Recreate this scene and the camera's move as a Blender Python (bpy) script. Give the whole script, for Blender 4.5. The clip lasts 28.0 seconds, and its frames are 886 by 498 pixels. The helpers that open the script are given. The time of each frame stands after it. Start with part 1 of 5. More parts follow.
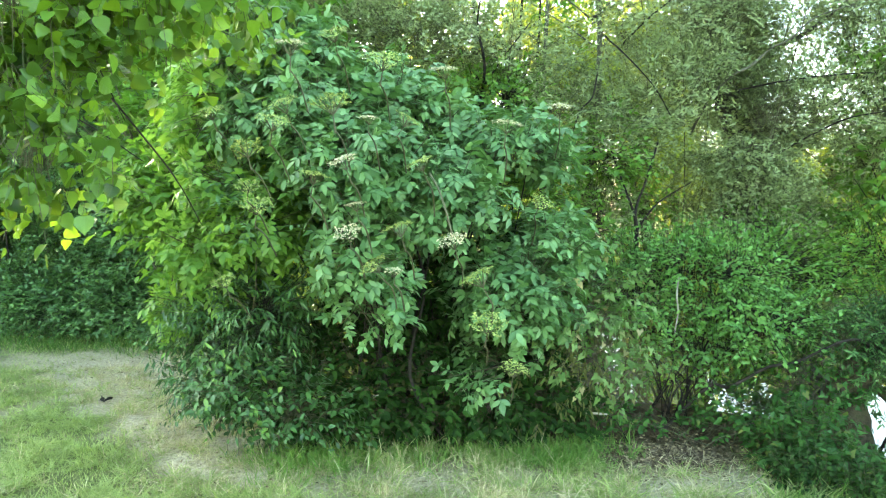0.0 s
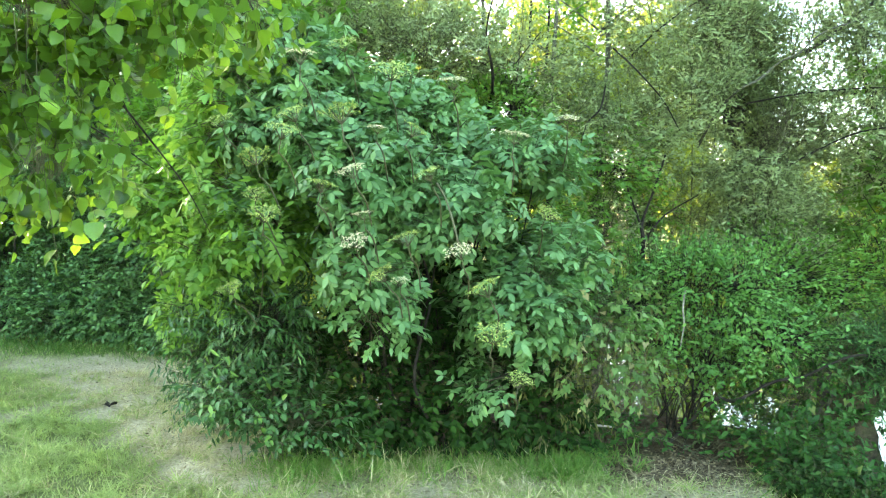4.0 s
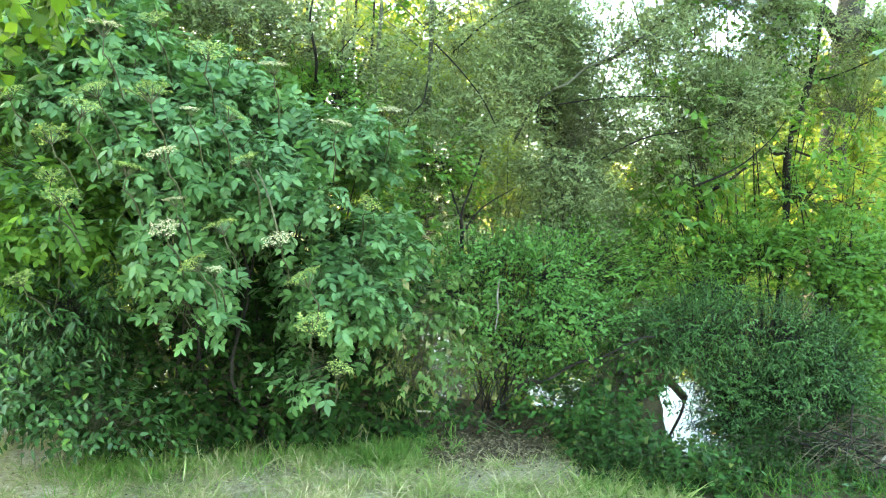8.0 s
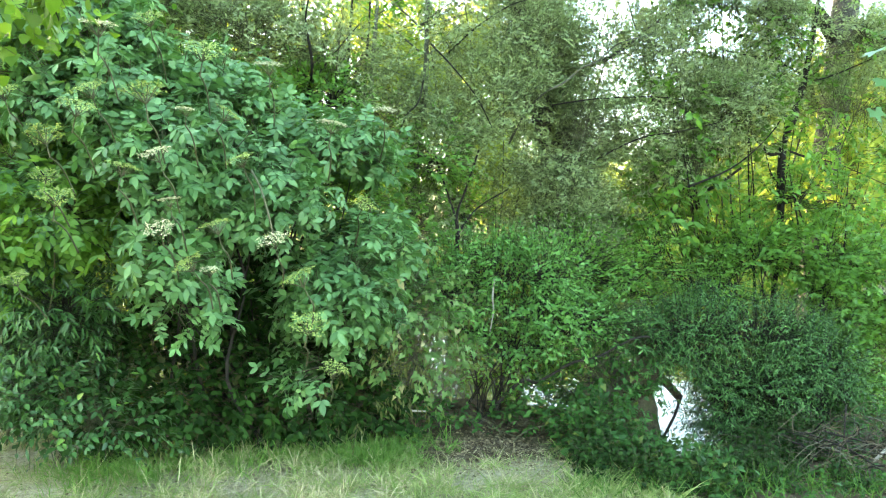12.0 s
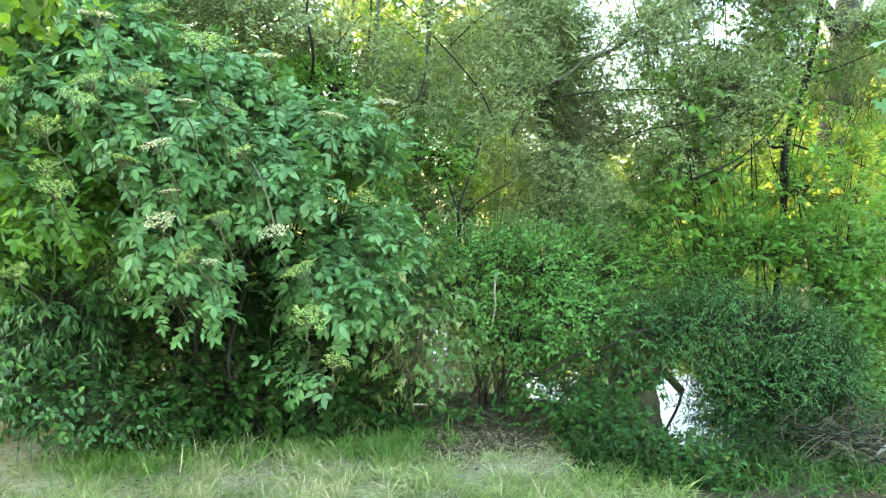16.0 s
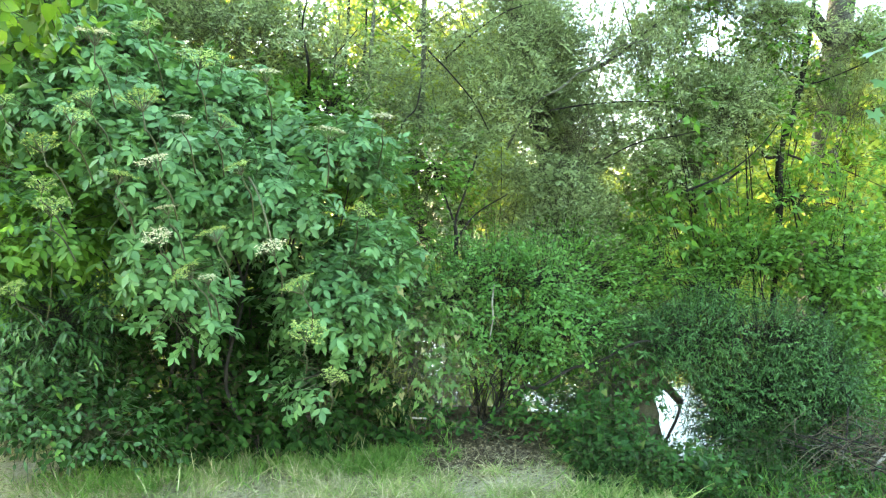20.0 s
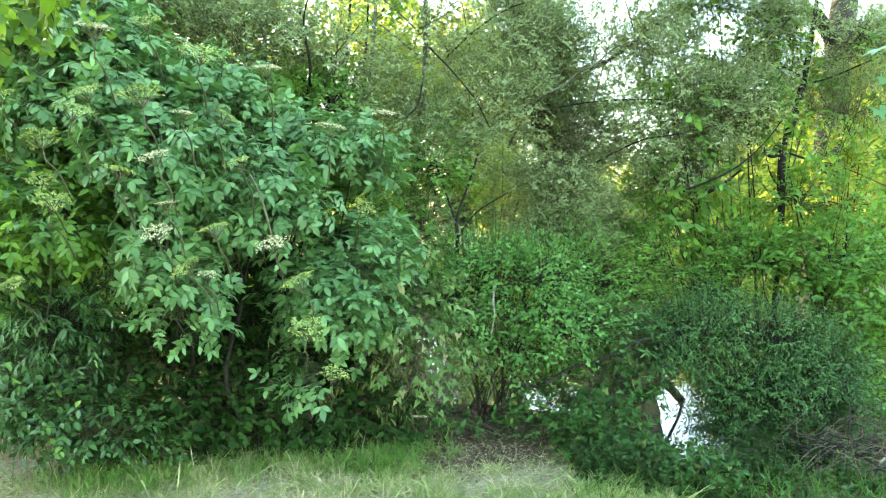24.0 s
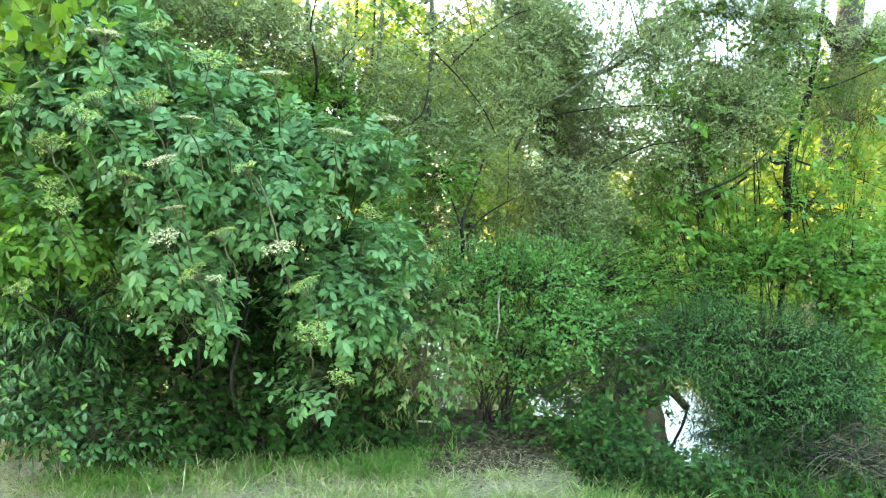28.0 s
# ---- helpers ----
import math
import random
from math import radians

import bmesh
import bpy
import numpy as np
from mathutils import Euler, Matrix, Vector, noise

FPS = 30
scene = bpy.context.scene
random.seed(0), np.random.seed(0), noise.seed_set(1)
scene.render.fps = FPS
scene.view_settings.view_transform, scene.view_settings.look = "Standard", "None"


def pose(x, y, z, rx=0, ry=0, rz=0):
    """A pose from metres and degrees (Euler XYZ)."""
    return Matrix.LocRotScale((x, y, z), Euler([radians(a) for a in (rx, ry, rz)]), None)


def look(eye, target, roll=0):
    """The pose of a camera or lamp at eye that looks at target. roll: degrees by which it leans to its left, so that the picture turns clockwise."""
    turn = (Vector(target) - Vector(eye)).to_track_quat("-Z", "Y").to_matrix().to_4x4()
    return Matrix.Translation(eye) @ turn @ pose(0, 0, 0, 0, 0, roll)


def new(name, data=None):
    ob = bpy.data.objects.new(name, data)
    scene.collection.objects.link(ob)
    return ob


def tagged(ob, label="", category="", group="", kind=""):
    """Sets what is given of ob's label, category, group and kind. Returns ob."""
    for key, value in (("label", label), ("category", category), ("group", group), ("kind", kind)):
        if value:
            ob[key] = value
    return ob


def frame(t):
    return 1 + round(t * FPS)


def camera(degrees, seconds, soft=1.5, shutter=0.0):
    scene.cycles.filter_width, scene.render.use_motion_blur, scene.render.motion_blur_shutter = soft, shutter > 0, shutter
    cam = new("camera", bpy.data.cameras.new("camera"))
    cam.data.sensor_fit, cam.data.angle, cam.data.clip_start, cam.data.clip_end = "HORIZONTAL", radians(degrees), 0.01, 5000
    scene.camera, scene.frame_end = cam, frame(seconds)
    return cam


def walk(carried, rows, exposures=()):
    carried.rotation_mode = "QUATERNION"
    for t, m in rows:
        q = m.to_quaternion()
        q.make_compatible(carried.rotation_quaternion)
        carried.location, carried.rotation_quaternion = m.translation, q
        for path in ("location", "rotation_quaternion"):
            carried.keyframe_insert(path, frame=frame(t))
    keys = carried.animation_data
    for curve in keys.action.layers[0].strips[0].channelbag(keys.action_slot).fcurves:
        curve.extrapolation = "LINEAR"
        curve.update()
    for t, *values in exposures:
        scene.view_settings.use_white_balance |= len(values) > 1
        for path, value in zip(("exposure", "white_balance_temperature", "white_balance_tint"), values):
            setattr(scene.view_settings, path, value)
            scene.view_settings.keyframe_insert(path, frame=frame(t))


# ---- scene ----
cam = camera(62.98, 28.0, 1.15)
PATH = [
    (0, (0.005, 0.005, 1.512), (-0.148, 9.994, 1.080), -0.87),
    (0.5, (0.003, 0.003, 1.515), (-0.115, 9.993, 1.095), -0.62),
    (1, (0.004, -0.001, 1.515), (-0.133, 9.993, 1.179), -0.18),
    (1.5, (0.007, 0.003, 1.515), (-0.172, 9.997, 1.214), 0.06),
    (2, (0.006, -0.001, 1.515), (-0.204, 9.994, 1.254), -0.07),
    (2.5, (0.004, -0.001, 1.518), (-0.219, 9.992, 1.249), -0.28),
    (4.5, (0.001, 0.001, 1.517), (-0.220, 9.993, 1.192), -0.06),
    (5, (0.001, -0.000, 1.520), (-0.097, 9.994, 1.181), 0.11),
    (5.5, (0.014, -0.008, 1.517), (0.284, 9.982, 1.174), 0.13),
    (6, (0.021, -0.011, 1.508), (1.004, 9.934, 1.137), 0.45),
    (6.5, (0.019, -0.011, 1.509), (1.693, 9.841, 1.118), 0.98),
    (7, (0.026, -0.012, 1.505), (2.085, 9.765, 1.080), 1.02),
    (7.5, (0.026, -0.014, 1.508), (2.157, 9.747, 1.089), 0.96),
    (8, (0.028, -0.019, 1.512), (2.165, 9.741, 1.087), 0.76),
    (8.5, (0.030, -0.017, 1.510), (2.173, 9.743, 1.104), 0.42),
    (9, (0.033, -0.017, 1.510), (2.190, 9.739, 1.085), 0.39),
    (9.5, (0.033, -0.019, 1.510), (2.219, 9.729, 1.070), 0.43),
    (10, (0.036, -0.018, 1.506), (2.222, 9.729, 1.033), 0.53),
    (10.5, (0.036, -0.018, 1.511), (2.215, 9.731, 1.045), 0.55),
    (11, (0.035, -0.024, 1.513), (2.210, 9.725, 1.036), 0.61),
    (11.5, (0.035, -0.026, 1.513), (2.206, 9.725, 1.063), 0.69),
    (12, (0.033, -0.027, 1.515), (2.220, 9.722, 1.086), 0.80),
    (12.5, (0.036, -0.023, 1.512), (2.216, 9.726, 1.060), 0.75),
    (14.5, (0.035, -0.014, 1.509), (2.186, 9.736, 0.952), 0.90),
    (15, (0.035, -0.013, 1.510), (2.179, 9.738, 0.943), 1.14),
    (15.5, (0.035, -0.012, 1.508), (2.201, 9.734, 0.938), 1.11),
    (16, (0.035, -0.012, 1.508), (2.200, 9.737, 0.996), 0.81),
    (16.5, (0.037, -0.012, 1.509), (2.245, 9.730, 1.042), 0.69),
    (17, (0.036, -0.010, 1.508), (2.266, 9.729, 1.076), 0.87),
    (17.5, (0.034, -0.010, 1.509), (2.265, 9.729, 1.107), 0.68),
    (18, (0.036, -0.011, 1.509), (2.239, 9.736, 1.124), 0.49),
    (18.5, (0.037, -0.012, 1.511), (2.232, 9.736, 1.129), 0.24),
    (19, (0.033, -0.013, 1.512), (2.228, 9.736, 1.140), 0.20),
    (19.5, (0.032, -0.014, 1.510), (2.241, 9.733, 1.164), 0.35),
    (20, (0.032, -0.013, 1.508), (2.241, 9.734, 1.176), 0.27),
    (20.5, (0.032, -0.013, 1.506), (2.231, 9.738, 1.207), 0.06),
    (21, (0.031, -0.013, 1.507), (2.245, 9.736, 1.270), -0.02),
    (21.5, (0.032, -0.012, 1.506), (2.256, 9.735, 1.254), 0.04),
    (23.5, (0.031, 0.000, 1.502), (2.254, 9.744, 1.151), 0.51),
    (24, (0.033, 0.004, 1.500), (2.232, 9.753, 1.152), 0.41),
    (24.5, (0.032, 0.004, 1.502), (2.215, 9.757, 1.161), 0.47),
    (25, (0.030, 0.003, 1.503), (2.190, 9.762, 1.198), 0.58),
    (25.5, (0.027, 0.001, 1.503), (2.188, 9.760, 1.203), 0.65),
    (26, (0.024, -0.001, 1.504), (2.162, 9.764, 1.231), 0.70),
    (26.5, (0.024, -0.004, 1.504), (2.153, 9.764, 1.262), 0.67),
    (27, (0.026, -0.005, 1.503), (2.154, 9.763, 1.268), 0.69),
    (27.5, (0.027, -0.006, 1.504), (2.159, 9.761, 1.267), 0.58),
    (28, (0.027, -0.006, 1.503), (2.162, 9.759, 1.223), 0.68),
]
EXPOSURE = 4.15
walk(cam, [(t, look(eye, target, roll)) for t, eye, target, roll in PATH], [(0.0, EXPOSURE, 7200, 2), (28.0, EXPOSURE, 7200, 2)])

# ---------------------------------------------------------------- light
SUN_ELEVATION, SUN_AZIMUTH = 18.0, -42.0  # degrees; azimuth from +y towards +x
world = bpy.data.worlds.new("evening_sky")
scene.world = world
world.use_nodes = True
wn = world.node_tree
sky = wn.nodes.new("ShaderNodeTexSky")
sky.sky_type, sky.sun_disc = "NISHITA", False
sky.sun_elevation, sky.sun_rotation = radians(SUN_ELEVATION), radians(SUN_AZIMUTH)
sky.air_density, sky.dust_density, sky.ozone_density = 1.0, 2.0, 1.0
wn.links.new(sky.outputs[0], wn.nodes["Background"].inputs[0])
wn.nodes["Background"].inputs[1].default_value = 0.15
sun_data = bpy.data.lights.new("sun", "SUN")
sun_data.energy, sun_data.angle, sun_data.color = 2.8, radians(0.6), (1.0, 0.86, 0.66)
sun = new("sun", sun_data)
az, el = radians(SUN_AZIMUTH), radians(SUN_ELEVATION)
SUN_WAY = Vector((math.sin(az) * math.cos(el), math.cos(az) * math.cos(el), math.sin(el)))
sun.matrix_world = look(SUN_WAY * 60, (0, 0, 0))

# ---------------------------------------------------------------- materials


def nodes_of(name):
    m = bpy.data.materials.new(name)
    m.use_nodes = True
    t = m.node_tree
    return m, t, t.nodes["Principled BSDF"], t.nodes["Material Output"]


def mix_rgb(t, fac, a, b, how="MIX"):
    n = t.nodes.new("ShaderNodeMix")
    n.data_type, n.blend_type = "RGBA", how
    for slot, v in ((0, fac), (6, a), (7, b)):
        if isinstance(v, bpy.types.NodeSocket):
            t.links.new(v, n.inputs[slot])
        else:
            n.inputs[slot].default_value = v if slot == 0 else (*v, 1)
    return n.outputs[2]


def noise_of(t, scale, detail=4.0, rough=0.6, coords="Object"):
    c = t.nodes.new("ShaderNodeTexCoord")
    n = t.nodes.new("ShaderNodeTexNoise")
    n.inputs["Scale"].default_value, n.inputs["Detail"].default_value, n.inputs["Roughness"].default_value = scale, detail, rough
    t.links.new(c.outputs[coords], n.inputs["Vector"])
    return n.outputs["Fac"]


def ramp_of(t, fac, stops):
    r = t.nodes.new("ShaderNodeValToRGB")
    while len(r.color_ramp.elements) < len(stops):
        r.color_ramp.elements.new(0.5)
    for e, (p, c) in zip(r.color_ramp.elements, stops):
        e.position, e.color = p, (*c, 1)
    t.links.new(fac, r.inputs[0])
    return r.outputs[0]


def bump_of(t, height, strength, distance):
    b = t.nodes.new("ShaderNodeBump")
    b.inputs["Strength"].default_value, b.inputs["Distance"].default_value = strength, distance
    t.links.new(height, b.inputs["Height"])
    return b.outputs[0]


def leaf_material(name, dark, light, through_colour, share=0.4, rough=0.45, odd=None, veins=0.0, gloss=0.2):
    """A thin leaf: each leaf has its own tone between dark and light, some light passes through it."""
    m, t, p, out = nodes_of(name)
    geo = t.nodes.new("ShaderNodeNewGeometry")
    info = t.nodes.new("ShaderNodeObjectInfo")
    add = t.nodes.new("ShaderNodeMath")
    add.operation = "ADD"
    t.links.new(geo.outputs["Random Per Island"], add.inputs[0])
    t.links.new(info.outputs["Random"], add.inputs[1])
    frac = t.nodes.new("ShaderNodeMath")
    frac.operation = "FRACT"
    t.links.new(add.outputs[0], frac.inputs[0])
    mid = [(a + b) / 2 for a, b in zip(dark, light)]
    stops = [(0.0, dark), (0.5, mid), (0.93, light)]
    if odd:
        stops += [(0.95, odd), (1.0, odd)]
    own = ramp_of(t, frac.outputs[0], stops)
    patch = noise_of(t, 2.2, 3.0, 0.6)
    tone = ramp_of(t, patch, [(0.3, (0.72, 0.75, 0.72)), (0.7, (1.15, 1.12, 1.0))])
    base = mix_rgb(t, 1.0, own, tone, "MULTIPLY")
    fine = noise_of(t, 90.0, 3.0, 0.7)
    speck = ramp_of(t, fine, [(0.25, (0.82, 0.84, 0.8)), (0.75, (1.1, 1.08, 1.05))])
    base = mix_rgb(t, 1.0, base, speck, "MULTIPLY")
    if veins:  # side veins that run forward from the midrib of a single leaf, and the rib itself
        c = t.nodes.new("ShaderNodeTexCoord")
        xyz = t.nodes.new("ShaderNodeSeparateXYZ")
        t.links.new(c.outputs["Object"], xyz.inputs[0])

        def calc(how, a, b=0.0):
            n = t.nodes.new("ShaderNodeMath")
            n.operation = how
            for slot, v in ((0, a), (1, b)):
                if isinstance(v, bpy.types.NodeSocket):
                    t.links.new(v, n.inputs[slot])
                else:
                    n.inputs[slot].default_value = v
            return n.outputs[0]

        off = calc("ABSOLUTE", xyz.outputs[0])
        stripe = calc("SINE", calc("MULTIPLY", calc("SUBTRACT", xyz.outputs[1], calc("MULTIPLY", off, 0.8)), 52.0))
        rib = calc("LESS_THAN", off, 0.018)
        line = calc("MAXIMUM", calc("GREATER_THAN", stripe, 0.86), rib)
        base = mix_rgb(t, calc("MULTIPLY", line, veins), base, (0.30, 0.42, 0.12))
        t.links.new(bump_of(t, stripe, 0.25, 0.015), p.inputs["Normal"])
    t.links.new(base, p.inputs["Base Color"])
    p.inputs["Roughness"].default_value = rough
    p.inputs["Specular IOR Level"].default_value = gloss
    trans = t.nodes.new("ShaderNodeBsdfTranslucent")
    t.links.new(mix_rgb(t, 0.55, base, through_colour), trans.inputs[0])
    mix = t.nodes.new("ShaderNodeMixShader")
    mix.inputs[0].default_value = share
    t.links.new(p.outputs[0], mix.inputs[1])
    t.links.new(trans.outputs[0], mix.inputs[2])
    t.links.new(mix.outputs[0], out.inputs[0])
    return m


def rough_material(name, stops, scale, bump=0.6, distance=0.01, rough=0.9, fine=60.0):
    m, t, p, out = nodes_of(name)
    wide, close = noise_of(t, scale, 6.0, 0.65), noise_of(t, fine, 5.0, 0.7)
    base = ramp_of(t, wide, stops)
    speck = ramp_of(t, close, [(0.3, (0.6, 0.6, 0.6)), (0.7, (1.25, 1.22, 1.18))])
    t.links.new(mix_rgb(t, 1.0, base, speck, "MULTIPLY"), p.inputs["Base Color"])
    t.links.new(bump_of(t, close, bump, distance), p.inputs["Normal"])
    p.inputs["Roughness"].default_value = rough
    p.inputs["Specular IOR Level"].default_value = 0.12
    return m


ELDER = leaf_material("elder_leaf", (0.056, 0.138, 0.046), (0.170, 0.31, 0.124), (0.21, 0.42, 0.05), 0.27, 0.42, gloss=0.32)
# lighter copy of ELDER; sunlight through the left flank is in its colour
ELDER_LIT = leaf_material("lit_elder_leaf", (0.085, 0.21, 0.04), (0.20, 0.37, 0.08), (0.32, 0.52, 0.05), 0.48, 0.42, gloss=0.3)
# leaf colour darkened to deepen the shade in the low growth
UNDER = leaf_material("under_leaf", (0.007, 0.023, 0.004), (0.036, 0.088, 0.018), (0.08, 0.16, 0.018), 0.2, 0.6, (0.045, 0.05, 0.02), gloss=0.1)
DOGWOOD = leaf_material("dogwood_leaf", (0.055, 0.155, 0.025), (0.13, 0.28, 0.045), (0.25, 0.46, 0.03), 0.45, 0.42)
LIME = leaf_material("lime_leaf", (0.010, 0.036, 0.006), (0.14, 0.275, 0.05), (0.30, 0.50, 0.03), 0.46, 0.36, (0.20, 0.34, 0.03), gloss=0.28)
LIME_NEAR = leaf_material("lime_leaf_veined", (0.009, 0.032, 0.006), (0.115, 0.24, 0.038), (0.30, 0.50, 0.03), 0.45, 0.3, (0.19, 0.33, 0.03), 0.12, 0.45)
HEDGE = leaf_material("hedge_leaf", (0.026, 0.085, 0.026), (0.15, 0.29, 0.095), (0.16, 0.34, 0.05), 0.28, 0.4, gloss=0.3)
FINE = leaf_material("fine_leaf", (0.18, 0.235, 0.115), (0.32, 0.395, 0.20), (0.38, 0.47, 0.13), 0.4, 0.5)
BRIGHT = leaf_material("bright_leaf", (0.07, 0.19, 0.05), (0.17, 0.345, 0.095), (0.27, 0.48, 0.06), 0.4, 0.42)
DOME = leaf_material("narrow_leaf", (0.014, 0.054, 0.013), (0.115, 0.23, 0.072), (0.14, 0.30, 0.04), 0.22, 0.5, gloss=0.16)
SHRUB = leaf_material("oval_leaf", (0.058, 0.155, 0.032), (0.155, 0.315, 0.07), (0.32, 0.52, 0.04), 0.46, 0.42)
# the low sun's yellow is put into this leaf and transmission colour
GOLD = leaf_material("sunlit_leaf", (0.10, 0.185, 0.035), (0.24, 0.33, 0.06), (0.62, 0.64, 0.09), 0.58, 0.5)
IVY = leaf_material("ivy_leaf", (0.016, 0.056, 0.013), (0.060, 0.15, 0.034), (0.16, 0.32, 0.045), 0.2, 0.45, (0.12, 0.15, 0.04), gloss=0.12)
SKIRT = leaf_material("skirt_leaf", (0.022, 0.070, 0.019), (0.082, 0.18, 0.056), (0.11, 0.25, 0.03), 0.22, 0.36, (0.14, 0.26, 0.05), gloss=0.35)
MAPLE = leaf_material("maple_leaf", (0.055, 0.14, 0.045), (0.13, 0.24, 0.10), (0.136, 0.32, 0.056), 0.25, 0.3, gloss=0.4)
DEAD = leaf_material("dead_leaf", (0.05, 0.035, 0.018), (0.31, 0.245, 0.155), (0.2, 0.14, 0.05), 0.12, 0.8)
HOP_LEAF = leaf_material("hop_leaf", (0.065, 0.135, 0.035), (0.165, 0.255, 0.085), (0.25, 0.4, 0.08), 0.3, 0.5, (0.26, 0.23, 0.11))
WITHERED = leaf_material("withered_leaf", (0.075, 0.095, 0.03), (0.18, 0.195, 0.07), (0.28, 0.27, 0.07), 0.35, 0.6)
FLOWER = leaf_material("cream_flower", (0.45, 0.42, 0.25), (0.68, 0.64, 0.43), (0.55, 0.52, 0.32), 0.3, 0.7)
BUD = leaf_material("green_bud", (0.20, 0.29, 0.07), (0.40, 0.47, 0.16), (0.36, 0.47, 0.12), 0.3, 0.7)
GRASS = leaf_material("grass_blade", (0.15, 0.225, 0.065), (0.42, 0.49, 0.19), (0.42, 0.52, 0.12), 0.4, 0.5)
TALL = leaf_material("tall_grass_blade", (0.032, 0.09, 0.016), (0.11, 0.215, 0.042), (0.2, 0.36, 0.045), 0.3, 0.5)
LUSH = leaf_material("lush_grass_blade", (0.075, 0.17, 0.035), (0.22, 0.37, 0.09), (0.28, 0.46, 0.06), 0.4, 0.5)
STRAW = leaf_material("straw_blade", (0.25, 0.215, 0.11), (0.72, 0.64, 0.40), (0.55, 0.48, 0.26), 0.3, 0.7)
BARK = rough_material("grey_bark", [(0.3, (0.045, 0.043, 0.034)), (0.55, (0.10, 0.095, 0.075)), (0.75, (0.15, 0.15, 0.115))], 9.0, 1.0, 0.03)
PALE_BARK = rough_material("pale_bark", [(0.3, (0.07, 0.07, 0.05)), (0.55, (0.13, 0.13, 0.095)), (0.75, (0.19, 0.19, 0.15))], 6.0, 0.9, 0.01)
DARK_BARK = rough_material("dark_bark", [(0.3, (0.014, 0.012, 0.010)), (0.7, (0.045, 0.038, 0.03))], 14.0, 0.9, 0.02)
MOSS_BARK = rough_material("mossy_bark", [(0.35, (0.035, 0.028, 0.016)), (0.52, (0.10, 0.08, 0.045)), (0.66, (0.075, 0.085, 0.03))], 8.0, 1.0, 0.03)
STEM = rough_material("green_stem", [(0.3, (0.06, 0.07, 0.035)), (0.7, (0.14, 0.13, 0.075))], 12.0, 0.5, 0.004)
PALE_WOOD = rough_material("weathered_wood", [(0.3, (0.22, 0.19, 0.15)), (0.7, (0.42, 0.38, 0.31))], 16.0, 0.6, 0.006)
TWIG = rough_material("dry_twig", [(0.3, (0.04, 0.032, 0.02)), (0.7, (0.19, 0.15, 0.10))], 14.0, 0.6, 0.004)

# ---------------------------------------------------------------- geometry tools
rng = np.random.default_rng(11)
UP = np.array([0.0, 0.0, 1.0])


def unit(v):
    return v / np.maximum(np.linalg.norm(v, axis=-1, keepdims=True), 1e-9)


def mesh_of(name, verts, faces, material, smooth=False):
    """A mesh from an array of vertices and a list of face arrays (n x 3 or n x 4)."""
    me = bpy.data.meshes.new(name)
    faces = [np.asarray(f, np.int32) for f in faces if len(f)]
    loops = np.concatenate([f.ravel() for f in faces])
    sizes = np.concatenate([np.full(len(f), f.shape[1], np.int32) for f in faces])
    starts = np.r_[0, np.cumsum(sizes)[:-1]].astype(np.int32)
    me.vertices.add(len(verts))
    me.vertices.foreach_set("co", np.asarray(verts, np.float32).ravel())
    me.loops.add(len(loops))
    me.loops.foreach_set("vertex_index", loops)
    me.polygons.add(len(starts))
    me.polygons.foreach_set("loop_start", starts)
    if smooth:
        me.polygons.foreach_set("use_smooth", np.ones(len(starts), bool))
    me.update(calc_edges=True)
    me.materials.append(material)
    return me


def part(name, me, parent, label="", kind=""):
    ob = new(name, me)
    ob.parent = parent
    if parent is not None:
        ob.matrix_parent_inverse = parent.matrix_world.inverted()
    return tagged(ob, label, kind=kind)


def thing(name, place, label, category, group="", kind=""):
    ob = new(name)
    ob.empty_display_size = 0.1
    ob.matrix_world = Matrix.Translation(place)
    bpy.context.view_layer.update()
    return tagged(ob, label, category, group, kind)


def blade(profile, fold=0.12, curl=0.1, twist=0.0):
    """A leaf of length 1 along +y, its face up: stations (along, half width), folded at the midrib and curling down to the tip."""
    verts, tris, quads = [(0, 0, 0)], [], []
    for s, w in profile:
        z = -curl * s * s
        verts += [(-w, s, z + fold * w), (twist * s * (1 - s), s, z - 0.15 * fold * w), (w, s, z + fold * w)]
    verts.append((0, 1, -curl))
    n = len(profile)
    tris += [(0, 2, 1), (0, 3, 2)]
    for i in range(n - 1):
        a, b = 1 + 3 * i, 4 + 3 * i
        quads += [(a, a + 1, b + 1, b), (a + 1, a + 2, b + 2, b + 1)]
    a, tip = 1 + 3 * (n - 1), 1 + 3 * n
    tris += [(a, a + 1, tip), (a + 1, a + 2, tip)]
    return np.array(verts, float), np.array(tris), np.array(quads).reshape(-1, 4)


def lobed(lobes, depth, wide=0.5, curl=0.12):
    """A leaf with pointed lobes (maple, hop, ivy): a fan of faces round the point where the stalk meets it."""
    verts, n = [(0, 0.25, 0)], 2 * lobes + 1
    for i in range(n):
        a = -2.5 + 5.0 * i / (n - 1)
        r = (0.75 if i == lobes else 0.62) * (1 - 0.25 * abs(a) / 2.5) if i % 2 == (lobes % 2) else depth
        verts.append((wide * 1.5 * r * math.sin(a), 0.25 + r * math.cos(a), -curl * r * r + 0.03 * (i % 2)))
    return np.array(verts), np.array([(0, i + 2, i + 1) for i in range(n - 1)]), np.zeros((0, 4), int)


def joined(pieces):
    """Several (verts, tris, quads) as one template."""
    v, t, q, at = [], [], [], 0
    for a, b, c in pieces:
        v.append(a), t.append(b.reshape(-1, 3) + at), q.append(c.reshape(-1, 4) + at)
        at += len(a)
    return np.concatenate(v), np.concatenate(t), np.concatenate(q)


